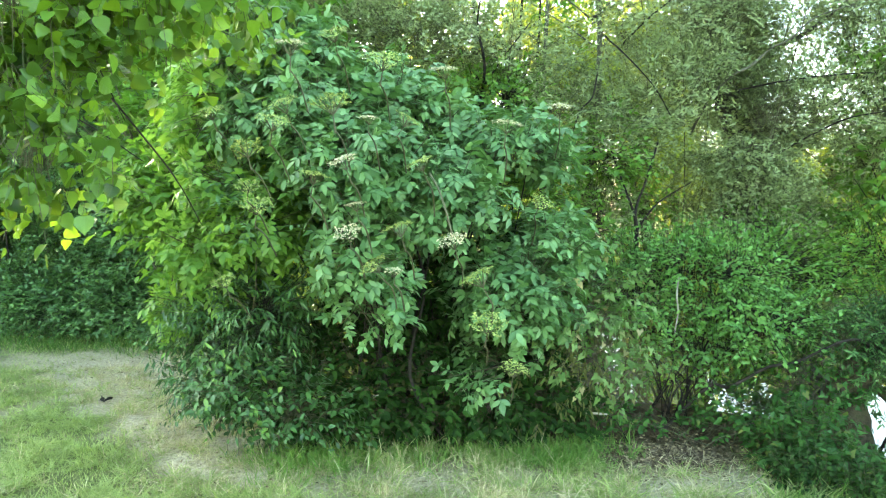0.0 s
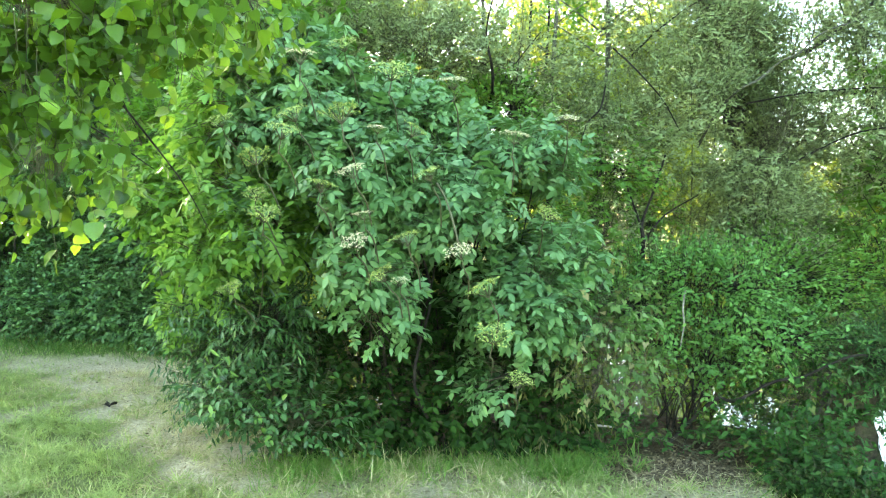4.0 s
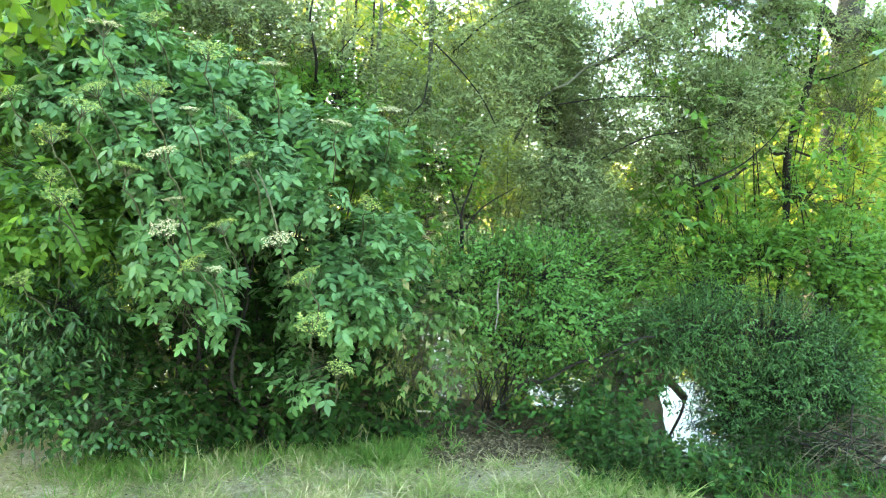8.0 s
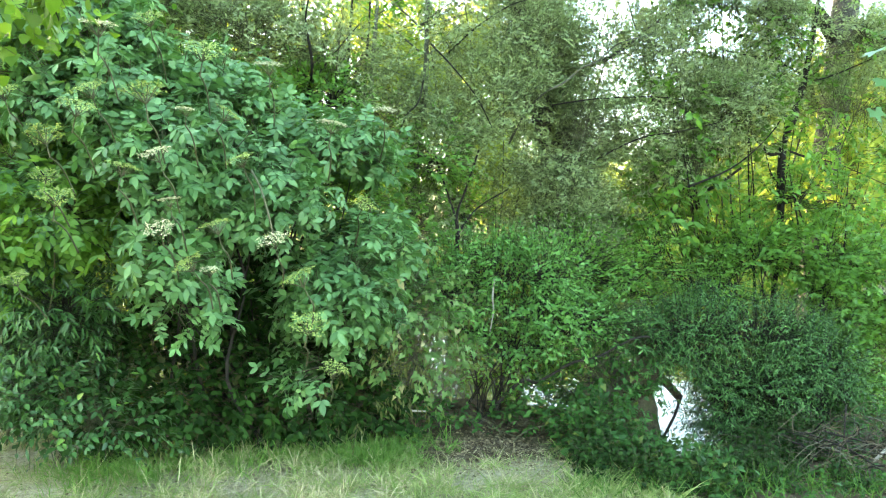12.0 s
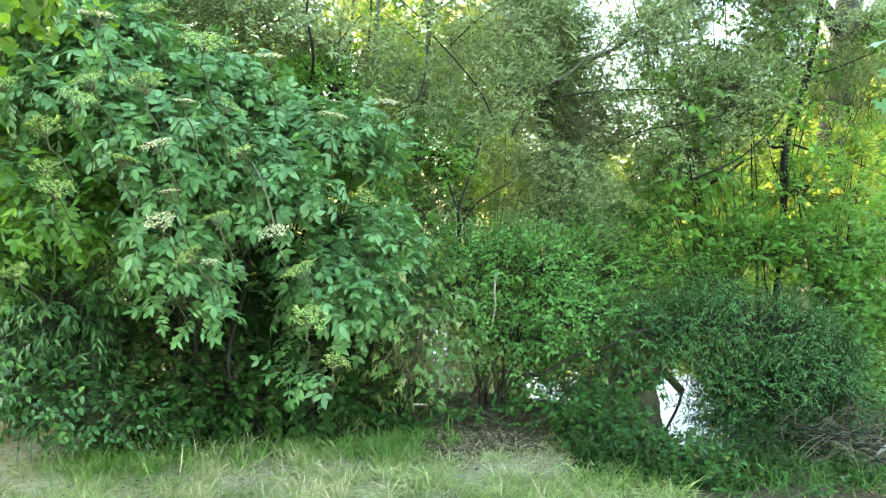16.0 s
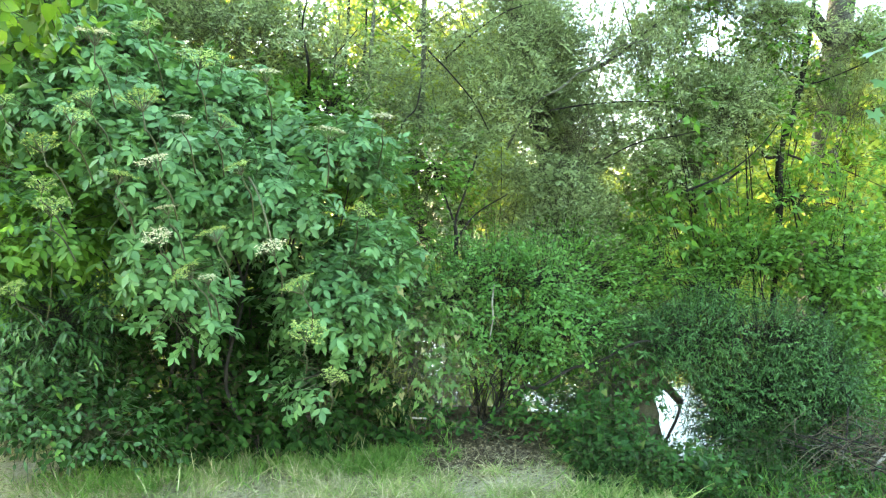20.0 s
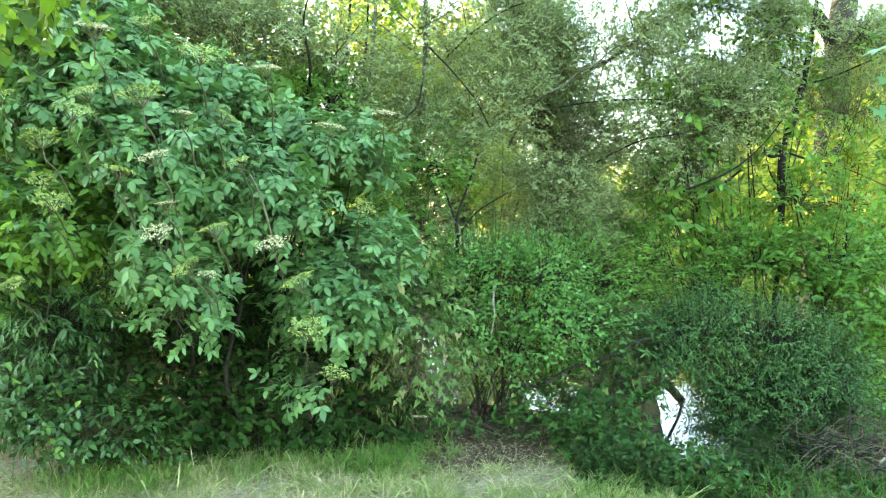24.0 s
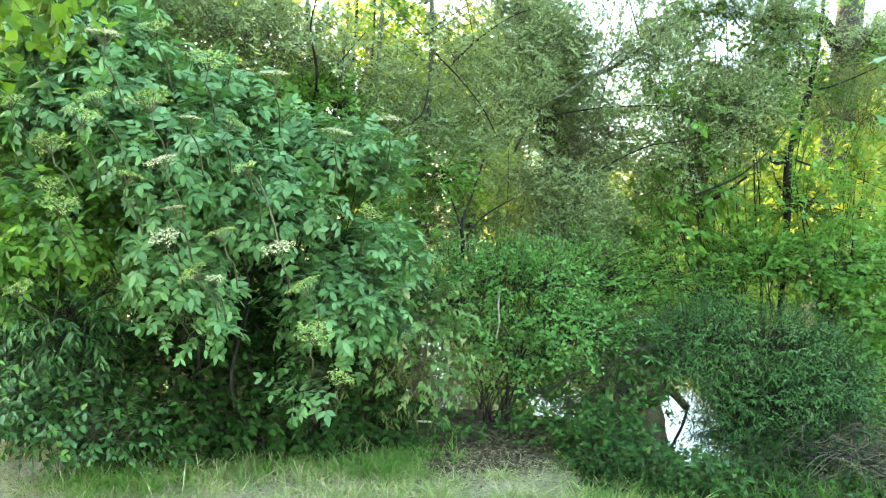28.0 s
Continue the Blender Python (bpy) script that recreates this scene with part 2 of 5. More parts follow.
def moved(piece, matrix):
    v, t, q = piece
    m = np.array(matrix)
    return v @ m[:3, :3].T + m[:3, 3], t, q


SIMPLE = (np.array([(0, 0, 0), (0.26, 0.45, 0.05), (0, 1, -0.08), (-0.26, 0.45, 0.05)], float), np.array([(0, 1, 2), (0, 2, 3)]), np.zeros((0, 4), int))
SLIM = (np.array([(0, 0, 0), (0.165, 0.45, 0.03), (0, 1, -0.1), (-0.165, 0.45, 0.03)], float), np.array([(0, 1, 2), (0, 2, 3)]), np.zeros((0, 4), int))
OVAL = blade([(0.25, 0.24), (0.6, 0.22)], 0.25, 0.12)
CORDATE = blade([(0.02, 0.28), (0.2, 0.46), (0.5, 0.40), (0.78, 0.18)], 0.22, 0.16)
LEAFLET = blade([(0.15, 0.15), (0.45, 0.245), (0.78, 0.135)], 0.16, 0.12)
LANCE = blade([(0.3, 0.11), (0.65, 0.10)], 0.3, 0.2)
HOP = lobed(3, 0.36)
PALM = lobed(5, 0.34, 0.62)
GRASS_BLADE = (np.array([(-0.5, 0, 0), (0.5, 0, 0), (-0.38, 0.5, 0.06), (0.38, 0.5, 0.06), (0, 1, 0.32)], float), np.array([(2, 3, 4)]), np.array([(0, 1, 3, 2)]))
ROD = (np.array([(math.cos(a) * r, s, math.sin(a) * r) for s, r in ((0, 1.0), (1, 0.55)) for a in (0.5, 2.6, 4.7)]), np.zeros((0, 3), int), np.array([(0, 1, 4, 3), (1, 2, 5, 4), (2, 0, 3, 5)]))


def elder_leaf(pairs, seed):
    """A pinnate leaf of length 1: a stalk, opposite leaflets and one at the tip."""
    r = random.Random(seed)
    pieces = [moved(ROD, Matrix.Diagonal((0.012, 0.8, 0.012, 1)))]
    for i in range(pairs):
        s = 0.28 + 0.42 * i / max(1, pairs - 1)
        for side in (-1, 1):
            size = r.uniform(0.36, 0.46) * (0.9 if i == 0 else 1.0)
            m = pose(0, s, 0, r.uniform(-22, 4), r.uniform(-14, 14), -side * r.uniform(56, 74)) @ Matrix.Diagonal((size, size, size, 1))
            pieces.append(moved(LEAFLET, m))
    size = r.uniform(0.42, 0.5)
    pieces.append(moved(LEAFLET, pose(0, 0.74, 0, r.uniform(-30, -8), r.uniform(-10, 10), r.uniform(-10, 10)) @ Matrix.Diagonal((size, size, size, 1))))
    return joined(pieces)


def spread(template, places, axes, name, material, smooth=False):
    """One mesh: the template at each place, with axes (n x 3 x 3, columns x, y, z with their scale)."""
    v, t, q = template
    n, k = len(places), len(v)
    verts = np.einsum("nij,kj->nki", axes, v) + places[:, None]
    at = (np.arange(n) * k)[:, None, None]
    return mesh_of(name, verts.reshape(-1, 3), [(t[None] + at).reshape(-1, 3), (q[None] + at).reshape(-1, 4)], material, smooth)


def axes_of(ahead, face, size, width=1.0):
    """Axes for leaves that point ahead with their face turned towards face."""
    y = unit(ahead)
    x = unit(np.cross(y, face))
    z = np.cross(x, y)
    size = np.broadcast_to(size, len(y))[:, None]
    return np.stack([x * size * width, y * size, z * size], -1)


def matrix_of(place, axes):
    m = Matrix.Identity(4)
    for i in range(3):
        for j in range(3):
            m[i][j] = float(axes[i, j])
        m[i][3] = float(place[i])
    return m


WAVES = [(unit(rng.normal(size=3)), rng.uniform(0, 6.3), rng.uniform(0.7, 1.6)) for _ in range(9)]


def wave(p, scale):
    """A smooth uneven field, about -1 to 1."""
    return sum(np.sin(scale * f * (p @ w) + a) for w, a, f in WAVES) / 3.2


def sprays(lobes, count, length=(0.18, 0.34), lift=0.25, inner=0.5, low=-0.55, gaps=0.0, gap_size=3.0):
    """Twig ends in lobes (x, y, z, rx, ry, rz[, weight]): their places, ways and lengths."""
    lobes = np.array([(*a, 1.0)[:7] for a in lobes], float)
    share = (lobes[:, 3] * lobes[:, 4] * lobes[:, 5]) ** 0.7 * lobes[:, 6]
    pick = rng.choice(len(lobes), int(count * 1.6), p=share / share.sum())
    way = unit(rng.normal(size=(len(pick), 3)))
    way = way[keep] if (keep := (way[:, 2] > low) | (rng.random(len(way)) < 0.2)).any() else way
    pick = pick[keep]
    deep = inner + (0.9 - inner) * rng.random(len(way)) ** 0.6
    swell = 1 + 0.22 * wave(way * 1.0 + lobes[pick, :3], 4.0)
    place = lobes[pick, :3] + lobes[pick, 3:6] * way * (deep * swell)[:, None]
    out = unit(way / lobes[pick, 3:6] * 0.5 + UP * lift + rng.normal(size=way.shape) * 0.45)
    some = wave(place, gap_size) > gaps - 1.0
    place, out = place[some][:count], out[some][:count]
    return place, out, rng.uniform(*length, len(place))


def leaves_on(place, out, length, per, size, angle=55, droop=0.3, flat=0.9, wild=0.35, start=0.15, outward=0.5):
    """Leaves along twigs, turned to both sides in turn: places and axes."""
    n = len(place)
    along = np.tile(start + (1 - start) * (np.arange(per) + 0.5) / per, (n, 1)) + rng.uniform(-0.05, 0.05, (n, per))
    side = np.where(np.arange(per) % 2 == 0, 1.0, -1.0)[None, :, None]
    across = unit(np.cross(out, UP + 0.3 * rng.normal(size=out.shape)))[:, None]
    bend = np.radians(angle * rng.uniform(0.6, 1.25, (n, per)))[..., None]
    way = unit(out[:, None] * np.cos(bend) + across * side * np.sin(bend) + wild * rng.normal(size=(n, per, 3)) - UP * droop * rng.uniform(0.3, 1.4, (n, per, 1)))
    face = unit(UP * flat + outward * out[:, None] + wild * 1.3 * rng.normal(size=(n, per, 3)))
    at = place[:, None] + out[:, None] * (along * length[:, None])[..., None] - UP * 0.12 * (along**2 * length[:, None])[..., None]
    sizes = rng.uniform(size[0], size[1], n * per)
    return at.reshape(-1, 3), axes_of(way.reshape(-1, 3), face.reshape(-1, 3), sizes)


def rosettes(place, out, length, pairs, size, droop=0.25):
    """Opposite leaves in crossed pairs round the ends of shoots, spreading flat and tipping over outwards: places and axes."""
    n, per = len(place), pairs * 2
    one = unit(np.cross(out, UP + 0.2 * rng.normal(size=out.shape)))
    two = np.cross(out, one)
    turn = rng.uniform(0, 6.3, (n, 1)) + np.pi * np.arange(per) + np.pi / 2 * (np.arange(per) // 2) + rng.normal(size=(n, per)) * 0.25
    level = (np.arange(per) // 2 + 0.6) / pairs
    round_ = one[:, None] * np.cos(turn)[..., None] + two[:, None] * np.sin(turn)[..., None]
    tip = rng.uniform(0.1, 1.0, (n, per, 1)) * level[None, :, None]
    way = unit(round_ + out[:, None] * tip - UP * droop * rng.uniform(0.2, 1.6, (n, per, 1)) + 0.15 * rng.normal(size=(n, per, 3)))
    face = unit(out[:, None] * 0.4 + UP * 0.95 + 0.42 * rng.normal(size=(n, per, 3)))
    at = place[:, None] + out[:, None] * (level[None] * length[:, None])[..., None] + round_ * 0.012
    return at.reshape(-1, 3), axes_of(way.reshape(-1, 3), face.reshape(-1, 3), rng.uniform(*size, n * per))


def twigs_of(place, out, length, radius, name, material, back=0.6):
    begin = place - out * (length * back)[:, None]
    ax = axes_of(out, np.broadcast_to(np.array([0.3, -0.5, 0.6]), out.shape), length * (1.0 + back))
    thick = rng.uniform(0.7, 1.3, len(out)) * radius / (length * (1.0 + back))
    ax[:, :, 0] *= thick[:, None]
    ax[:, :, 2] *= thick[:, None]
    return spread(ROD, begin, ax, name, material)


def tube(points, radii, sides=7, uneven=0.0, rows=5):
    """A smooth tapering limb through points: verts and faces."""
    p, r = np.array(points, float), np.array(radii, float)
    s = np.linspace(0, len(p) - 1, (len(p) - 1) * rows + 1)
    i = np.minimum(s.astype(int), len(p) - 2)
    f = (s - i)[:, None]
    a, b = np.maximum(i - 1, 0), np.minimum(i + 2, len(p) - 1)
    c = 0.5 * (2 * p[i] + (p[i + 1] - p[a]) * f + (2 * p[a] - 5 * p[i] + 4 * p[i + 1] - p[b]) * f**2 + (3 * p[i] - p[a] - 3 * p[i + 1] + p[b]) * f**3)
    rad = np.interp(s, np.arange(len(p)), r)
    way = unit(np.gradient(c, axis=0))
    x = unit(np.cross(way, np.array([0.35, -0.9, 0.21])))
    y = np.cross(way, x)
    ang = np.linspace(0, 2 * np.pi, sides, endpoint=False)
    ring = c[:, None] + rad[:, None, None] * (x[:, None] * np.cos(ang)[None, :, None] + y[:, None] * np.sin(ang)[None, :, None])
    if uneven:
        flat = ring.reshape(-1, 3)
        ring = c[:, None] + (ring - c[:, None]) * (1 + uneven * (wave(flat, 11.0) + 0.6 * wave(flat[:, [1, 2, 0]], 27.0))).reshape(len(c), sides, 1)
    n = np.arange(len(c) - 1)[:, None] * sides
    k = np.arange(sides)
    quads = np.stack([n + k, n + (k + 1) % sides, n + sides + (k + 1) % sides, n + sides + k], -1).reshape(-1, 4)
    verts = np.concatenate([ring.reshape(-1, 3), c[-1:] + way[-1:] * rad[-1]])
    last, tip = (len(c) - 1) * sides, len(c) * sides
    return verts, np.stack([last + k, last + (k + 1) % sides, np.full(sides, tip)], -1), quads


def limb(name, parent, points, radii, material, sides=7, uneven=0.0, label=""):
    v, t, q = tube(points, radii, sides, uneven)
    return part(name, mesh_of(name, v, [t, q], material, True), parent, label)


def stems_to(root, foot, lobes, radius, material, each=1, spread_foot=0.1, name="stem"):
    """Stems from the foot up into the lobes, bending outwards."""
    foot = np.array(foot, float)
    for lobe in lobes:
        c, r = np.array(lobe[:3], float), np.array(lobe[3:6], float)
        for _ in range(each):
            a = foot + np.r_[rng.normal(size=2) * spread_foot, 0]
            top = c + r * rng.uniform(-0.55, 0.55, 3)
            rise = top - a
            bow = np.r_[rng.normal(size=2) * 0.09, 0.06] * (0.4 + np.linalg.norm(rise) * 0.35)
            knee = a + rise * rng.uniform(0.25, 0.4) + bow + np.r_[0, 0, 0.1 * np.linalg.norm(rise[:2])]
            mid = a + rise * rng.uniform(0.6, 0.75) + rng.normal(size=3) * 0.04 + np.r_[0, 0, 0.08 * np.linalg.norm(rise[:2])]
            r = radius * rng.uniform(0.6, 1.2)
            limb(name, root, [a, knee, mid, top, top + (top - mid) * 0.4], [r, r * 0.8, r * 0.6, r * 0.4, r * 0.15], material, 6, 0.08)


def plant(name, foot, label, category, lobes, leaf, material, count, per, size, stem=None, stem_radius=0.014, each=1, group="", angle=55, droop=0.3,
          length=(0.18, 0.34), flat=0.9, wild=0.35, gaps=0.0, gap_size=3.0, inner=0.5, twig=0.0018, low=-0.55, lift=0.25, stem_material=None, outward=0.6):
    """A shrub: stems from the foot, thin twigs, and foliage that fills the lobes."""
    root = thing(name, foot, label, category, group)
    stem_material = stem_material or STEM
    stems_to(root, foot, lobes, stem_radius, stem_material, each)
    s = sprays(lobes, count, length, lift, inner, low, gaps, gap_size)
    part("twig_growth", twigs_of(*s, twig, "twig_growth", stem_material), root, kind="stuff")
    at, ax = leaves_on(*s, per, size, angle, droop, flat, wild, outward=outward)
    part("foliage", spread(leaf, at, ax, "foliage", material), root, kind="stuff")
    return root


# ---------------------------------------------------------------- ground and water
WATER = -0.68


def smooth(a, b, v):
    s = np.clip((v - a) / (b - a), 0, 1)
    return s * s * (3 - 2 * s)


def shore(x):
    """How far ahead the near bank of the pond begins."""
    return 5.6 + np.maximum(0, -1.2 - x) * 2.6 + 0.25 * np.sin(1.7 * x) - 0.5 * smooth(1.5, 3.0, x)


def height(x, y):
    near = smooth(0, 1.5, y - shore(x))
    far = smooth(19.0, 23.0, y + 0.6 * np.sin(0.4 * x))
    side = smooth(16.0, 20.0, x)
    dip = near * (1 - far) * (1 - side)
    p = np.stack([x, y, 0 * x], -1)
    return -1.25 * dip + 0.018 * wave(p, 2.3) + 0.008 * wave(p, 9.0) + 0.9 * smooth(24, 70, np.hypot(x, y)) - 0.3 * smooth(2.2, 3.0, x) * smooth(3.7, 4.8, y)


def steps(fine_from, fine_to, step, reach):
    inner = np.arange(fine_from, fine_to + step / 2, step)
    grow = step * 1.22 ** np.arange(1, 80)
    grow = np.cumsum(grow)[np.cumsum(grow) < reach]
    return np.r_[(fine_from - grow)[::-1], inner, fine_to + grow]


gx, gy = steps(-7.5, 6.5, 0.07, 900), steps(2.6, 11.0, 0.07, 900)
X, Y = np.meshgrid(gx, gy)
verts = np.stack([X, Y, height(X, Y)], -1).reshape(-1, 3)
i, j = np.meshgrid(np.arange(len(gx) - 1), np.arange(len(gy) - 1))
a = (j * len(gx) + i).ravel()
quads = np.stack([a, a + 1, a + 1 + len(gx), a + len(gx)], -1)


def path_worn(x, y):
    """How worn the turf is, 0 to 1: a trodden strip that curves round the elder, and bare earth under the bushes."""
    p = np.stack([x, y, 0 * x], -1)
    centre = -1.6 - 0.74 * (y - 4.7)
    strip = 1.15 * np.exp(-(((x - centre) / (0.55 + 0.17 * np.clip(y - 4.7, 0, 4))) ** 4)) * smooth(9.0, 7.6, y) * smooth(3.6, 4.4, y)
    front = np.exp(-(((y - 3.9) / 0.6) ** 2)) * smooth(-2.0, -0.9, x) * smooth(2.5, 1.7, x) * 0.5
    patch = 1.15 * np.exp(-(((x - 1.25) / 0.65) ** 2 + ((y - 4.0) / 0.42) ** 2) ** 1.5)
    return np.clip(np.maximum(np.maximum(strip, front), patch) + 0.24 * wave(p, 4.0) + 0.16 * wave(p, 15.0), 0, 1)


def earth_bare(x, y):
    p = np.stack([x, y, 0 * x], -1)
    spot = np.exp(-(((x - 1.3) / 0.5) ** 2 + ((y - 4.5) / 0.26) ** 2) ** 1.5)
    under = smooth(4.55, 4.9, y + 0.08 * wave(p, 5.0)) * smooth(-1.5, -1.1, x) * smooth(10, 8, y)
    bank = smooth(1.75, 2.1, x - 0.25 * (4.2 - y)) * smooth(2.9, 3.2, y) * smooth(10, 8, y)
    return np.clip(np.maximum(np.maximum(spot * 1.2, under), bank) + 0.1 * wave(p, 12.0), 0, 1)


ground_me = mesh_of("ground", verts, [quads], bpy.data.materials.new("turf_soil"), True)
for layer, values in (("worn", path_worn(verts[:, 0], verts[:, 1])), ("bare", earth_bare(verts[:, 0], verts[:, 1]))):
    at = ground_me.attributes.new(layer, "FLOAT", "POINT")
    at.data.foreach_set("value", values.astype(np.float32))
ground = tagged(new("ground", ground_me), "lawn with a worn straw-coloured strip sloping to a pond", "ground", kind="structure")
soil = ground_me.materials[0]
soil.use_nodes = True
t = soil.node_tree
p = t.nodes["Principled BSDF"]


def layer_of(tree, name):
    n = tree.nodes.new("ShaderNodeAttribute")
    n.attribute_name = name
    return n.outputs["Fac"]


turf = ramp_of(t, noise_of(t, 14.0, 8, 0.75), [(0.3, (0.05, 0.07, 0.02)), (0.5, (0.13, 0.15, 0.05)), (0.7, (0.22, 0.215, 0.09))])
straw = ramp_of(t, noise_of(t, 34.0, 8, 0.78), [(0.32, (0.10, 0.078, 0.045)), (0.44, (0.34, 0.285, 0.175)), (0.54, (0.52, 0.45, 0.30)), (0.70, (0.70, 0.62, 0.44))])
dirt = ramp_of(t, noise_of(t, 30.0, 6, 0.7), [(0.3, (0.036, 0.025, 0.015)), (0.7, (0.14, 0.10, 0.064))])
base = mix_rgb(t, layer_of(t, "bare"), mix_rgb(t, layer_of(t, "worn"), turf, straw), dirt)
t.links.new(base, p.inputs["Base Color"])
t.links.new(bump_of(t, noise_of(t, 60.0, 8, 0.8), 1.0, 0.02), p.inputs["Normal"])
p.inputs["Roughness"].default_value = 0.95
p.inputs["Specular IOR Level"].default_value = 0.15

m, t, p, _ = nodes_of("pond_water")
p.inputs["Base Color"].default_value = (0.03, 0.04, 0.025, 1)
p.inputs["Roughness"].default_value, p.inputs["IOR"].default_value = 0.02, 1.33
p.inputs["Specular IOR Level"].default_value = 0.5
t.links.new(bump_of(t, noise_of(t, 3.0, 3, 0.5), 0.08, 0.03), p.inputs["Normal"])
wx, wy = np.linspace(-30, 24, 28), np.linspace(4, 26, 12)
WX, WY = np.meshgrid(wx, wy)
i, j = np.meshgrid(np.arange(27), np.arange(11))
a = (j * 28 + i).ravel()
tagged(new("water", mesh_of("water", np.stack([WX, WY, 0 * WX + WATER], -1).reshape(-1, 3), [np.stack([a, a + 1, a + 29, a + 28], -1)], m, True)),
       "still pond water mirroring the pale sky", "water", kind="structure")


# ---------------------------------------------------------------- far bank and distant trees
def far_tree(foot, tall, wide, material, count, leaf=0.3, low=0.15, category="tree", name="broadleaf_tree", label="sunlit broadleaf tree on the far bank of the pond"):
    x, y, z = foot
    root = thing(name, foot, label, category, "trees behind the pond")
    limb("trunk", root, [(x, y, z - 0.3), (x + 0.1, y, z + tall * 0.3), (x - 0.1, y, z + tall * 0.6), (x, y, z + tall * 0.9)], [tall * 0.022, tall * 0.018, tall * 0.012, 0.02], BARK, 8, 0.08)
    lobes = []
    for k in range(17):
        a, h = rng.uniform(0, 6.3), rng.uniform(low, 0.92)
        r = wide * 0.5 * math.sqrt(max(0.1, 1 - (2 * (h - low) / (1 - low) - 0.85) ** 2 * 0.8))
        c = (x + math.cos(a) * r * 0.65, y + math.sin(a) * r * 0.65, z + tall * h)
        s = wide * rng.uniform(0.2, 0.32)
        lobes.append((*c, s, s, s * 0.8))
        if k < 5:
            limb("limb", root, [(x, y, z + tall * h * 0.6), ((x + c[0]) / 2, (y + c[1]) / 2, z + tall * h * 0.85), c], [tall * 0.009, tall * 0.006, 0.015], BARK, 5)
    s = sprays(lobes, count, (leaf * 1.2, leaf * 2.4), 0.2, 0.45, -0.8)
    at, ax = leaves_on(*s, 6, (leaf * 0.6, leaf), 55, 0.3, 0.8, 0.5)
    part("crown", spread(SIMPLE, at, ax, "crown", material), root, kind="stuff")
    return root


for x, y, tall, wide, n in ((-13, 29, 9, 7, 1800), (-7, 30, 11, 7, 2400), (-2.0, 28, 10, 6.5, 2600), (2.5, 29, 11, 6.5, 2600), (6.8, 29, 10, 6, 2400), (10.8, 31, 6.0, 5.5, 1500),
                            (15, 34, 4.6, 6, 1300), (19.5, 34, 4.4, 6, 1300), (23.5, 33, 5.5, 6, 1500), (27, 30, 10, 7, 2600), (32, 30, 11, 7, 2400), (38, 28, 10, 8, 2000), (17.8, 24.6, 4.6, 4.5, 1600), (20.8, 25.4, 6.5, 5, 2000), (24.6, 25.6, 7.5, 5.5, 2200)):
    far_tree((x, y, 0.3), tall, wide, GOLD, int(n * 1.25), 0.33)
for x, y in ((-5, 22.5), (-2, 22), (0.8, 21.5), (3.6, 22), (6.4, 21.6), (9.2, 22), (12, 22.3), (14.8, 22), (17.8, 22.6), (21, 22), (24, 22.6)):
    far_tree((x, y, -0.5), 2.9 if x < 10 or x > 19 else 2.1, 4.0, GOLD, 800, 0.17, 0.05, "bush", "bank_bush", "low bush on the far bank, leaves tinted sunlit yellow-green")

n = 9000
x, y = rng.uniform(-8, 27, n), 19.2 + 4.5 * rng.random(n)
size = rng.uniform(0.5, 1.5, n)
ax = axes_of(unit(UP + 0.18 * rng.normal(size=(n, 3))), unit(np.c_[rng.normal(size=(n, 2)), np.zeros(n)]), size)
ax[:, :, 0] *= (rng.uniform(0.02, 0.045, n) / size)[:, None]
tagged(new("reeds", spread(GRASS_BLADE, np.c_[x, y, np.maximum(height(x, y), WATER - 0.1)], ax, "reeds", GOLD)), "tall reeds along the far bank, tinted sunlit yellow-green", "reeds", kind="stuff")

# trees added on the landward side to keep the near bushes in the shade
for x, y, tall, wide, n in ((-11.0, 12.0, 9.5, 6.0, 2300), (-7.6, 13.0, 10.5, 6.0, 2600), (-4.4, 13.6, 10.5, 5.5, 2600), (-4.0, 16.2, 10.5, 4.6, 2100), (-14.5, 9.5, 9.0, 6.0, 1800), (-9.0, 15.5, 11.0, 6.0, 2000)):
    far_tree((x, y, 0), tall, wide, DOGWOOD, int(n * 1.4), 0.26, 0.1, "tree", "shading_tree", "leafy broadleaf tree added behind the hedge to block the low sun")

# ---------------------------------------------------------------- hedge along the lawn
HEDGE_SPOTS = ((-7.6, 10.6, 1.5), (-6.4, 10.2, 1.5), (-5.3, 9.9, 1.35), (-4.3, 9.6, 1.4), (-3.4, 9.2, 1.25), (-2.6, 8.6, 1.2))
for x, y, r in HEDGE_SPOTS:
    # the two highest lobes raise the hedge to block the low sun
    lobes = [(x, y, 0.7, r * 0.72, 0.7, 0.75), (x + 0.3, y + 0.1, 1.6, r * 0.7, 0.7, 0.8), (x - 0.3, y + 0.3, 2.4, r * 0.7, 0.7, 0.8), (x + 0.2, y - 0.35, 0.4, r * 0.55, 0.5, 0.45), (x + 0.2, y + 0.5, 3.3, r * 0.75, 0.7, 0.8), (x - 0.2, y + 0.6, 4.1, r * 0.7, 0.7, 0.8), (x - 0.3, y + 0.1, 0.25, r * 0.75, 0.5, 0.3)]
    plant("hedge_shrub", (x, y, 0), "dense dark green hedge shrub at the lawn's edge", "shrub", lobes, SIMPLE, HEDGE, 4200, 9, (0.045, 0.085), group="hedge along the lawn",
          gaps=0.45, gap_size=3.4, stem_radius=0.015, stem_material=DARK_BARK)

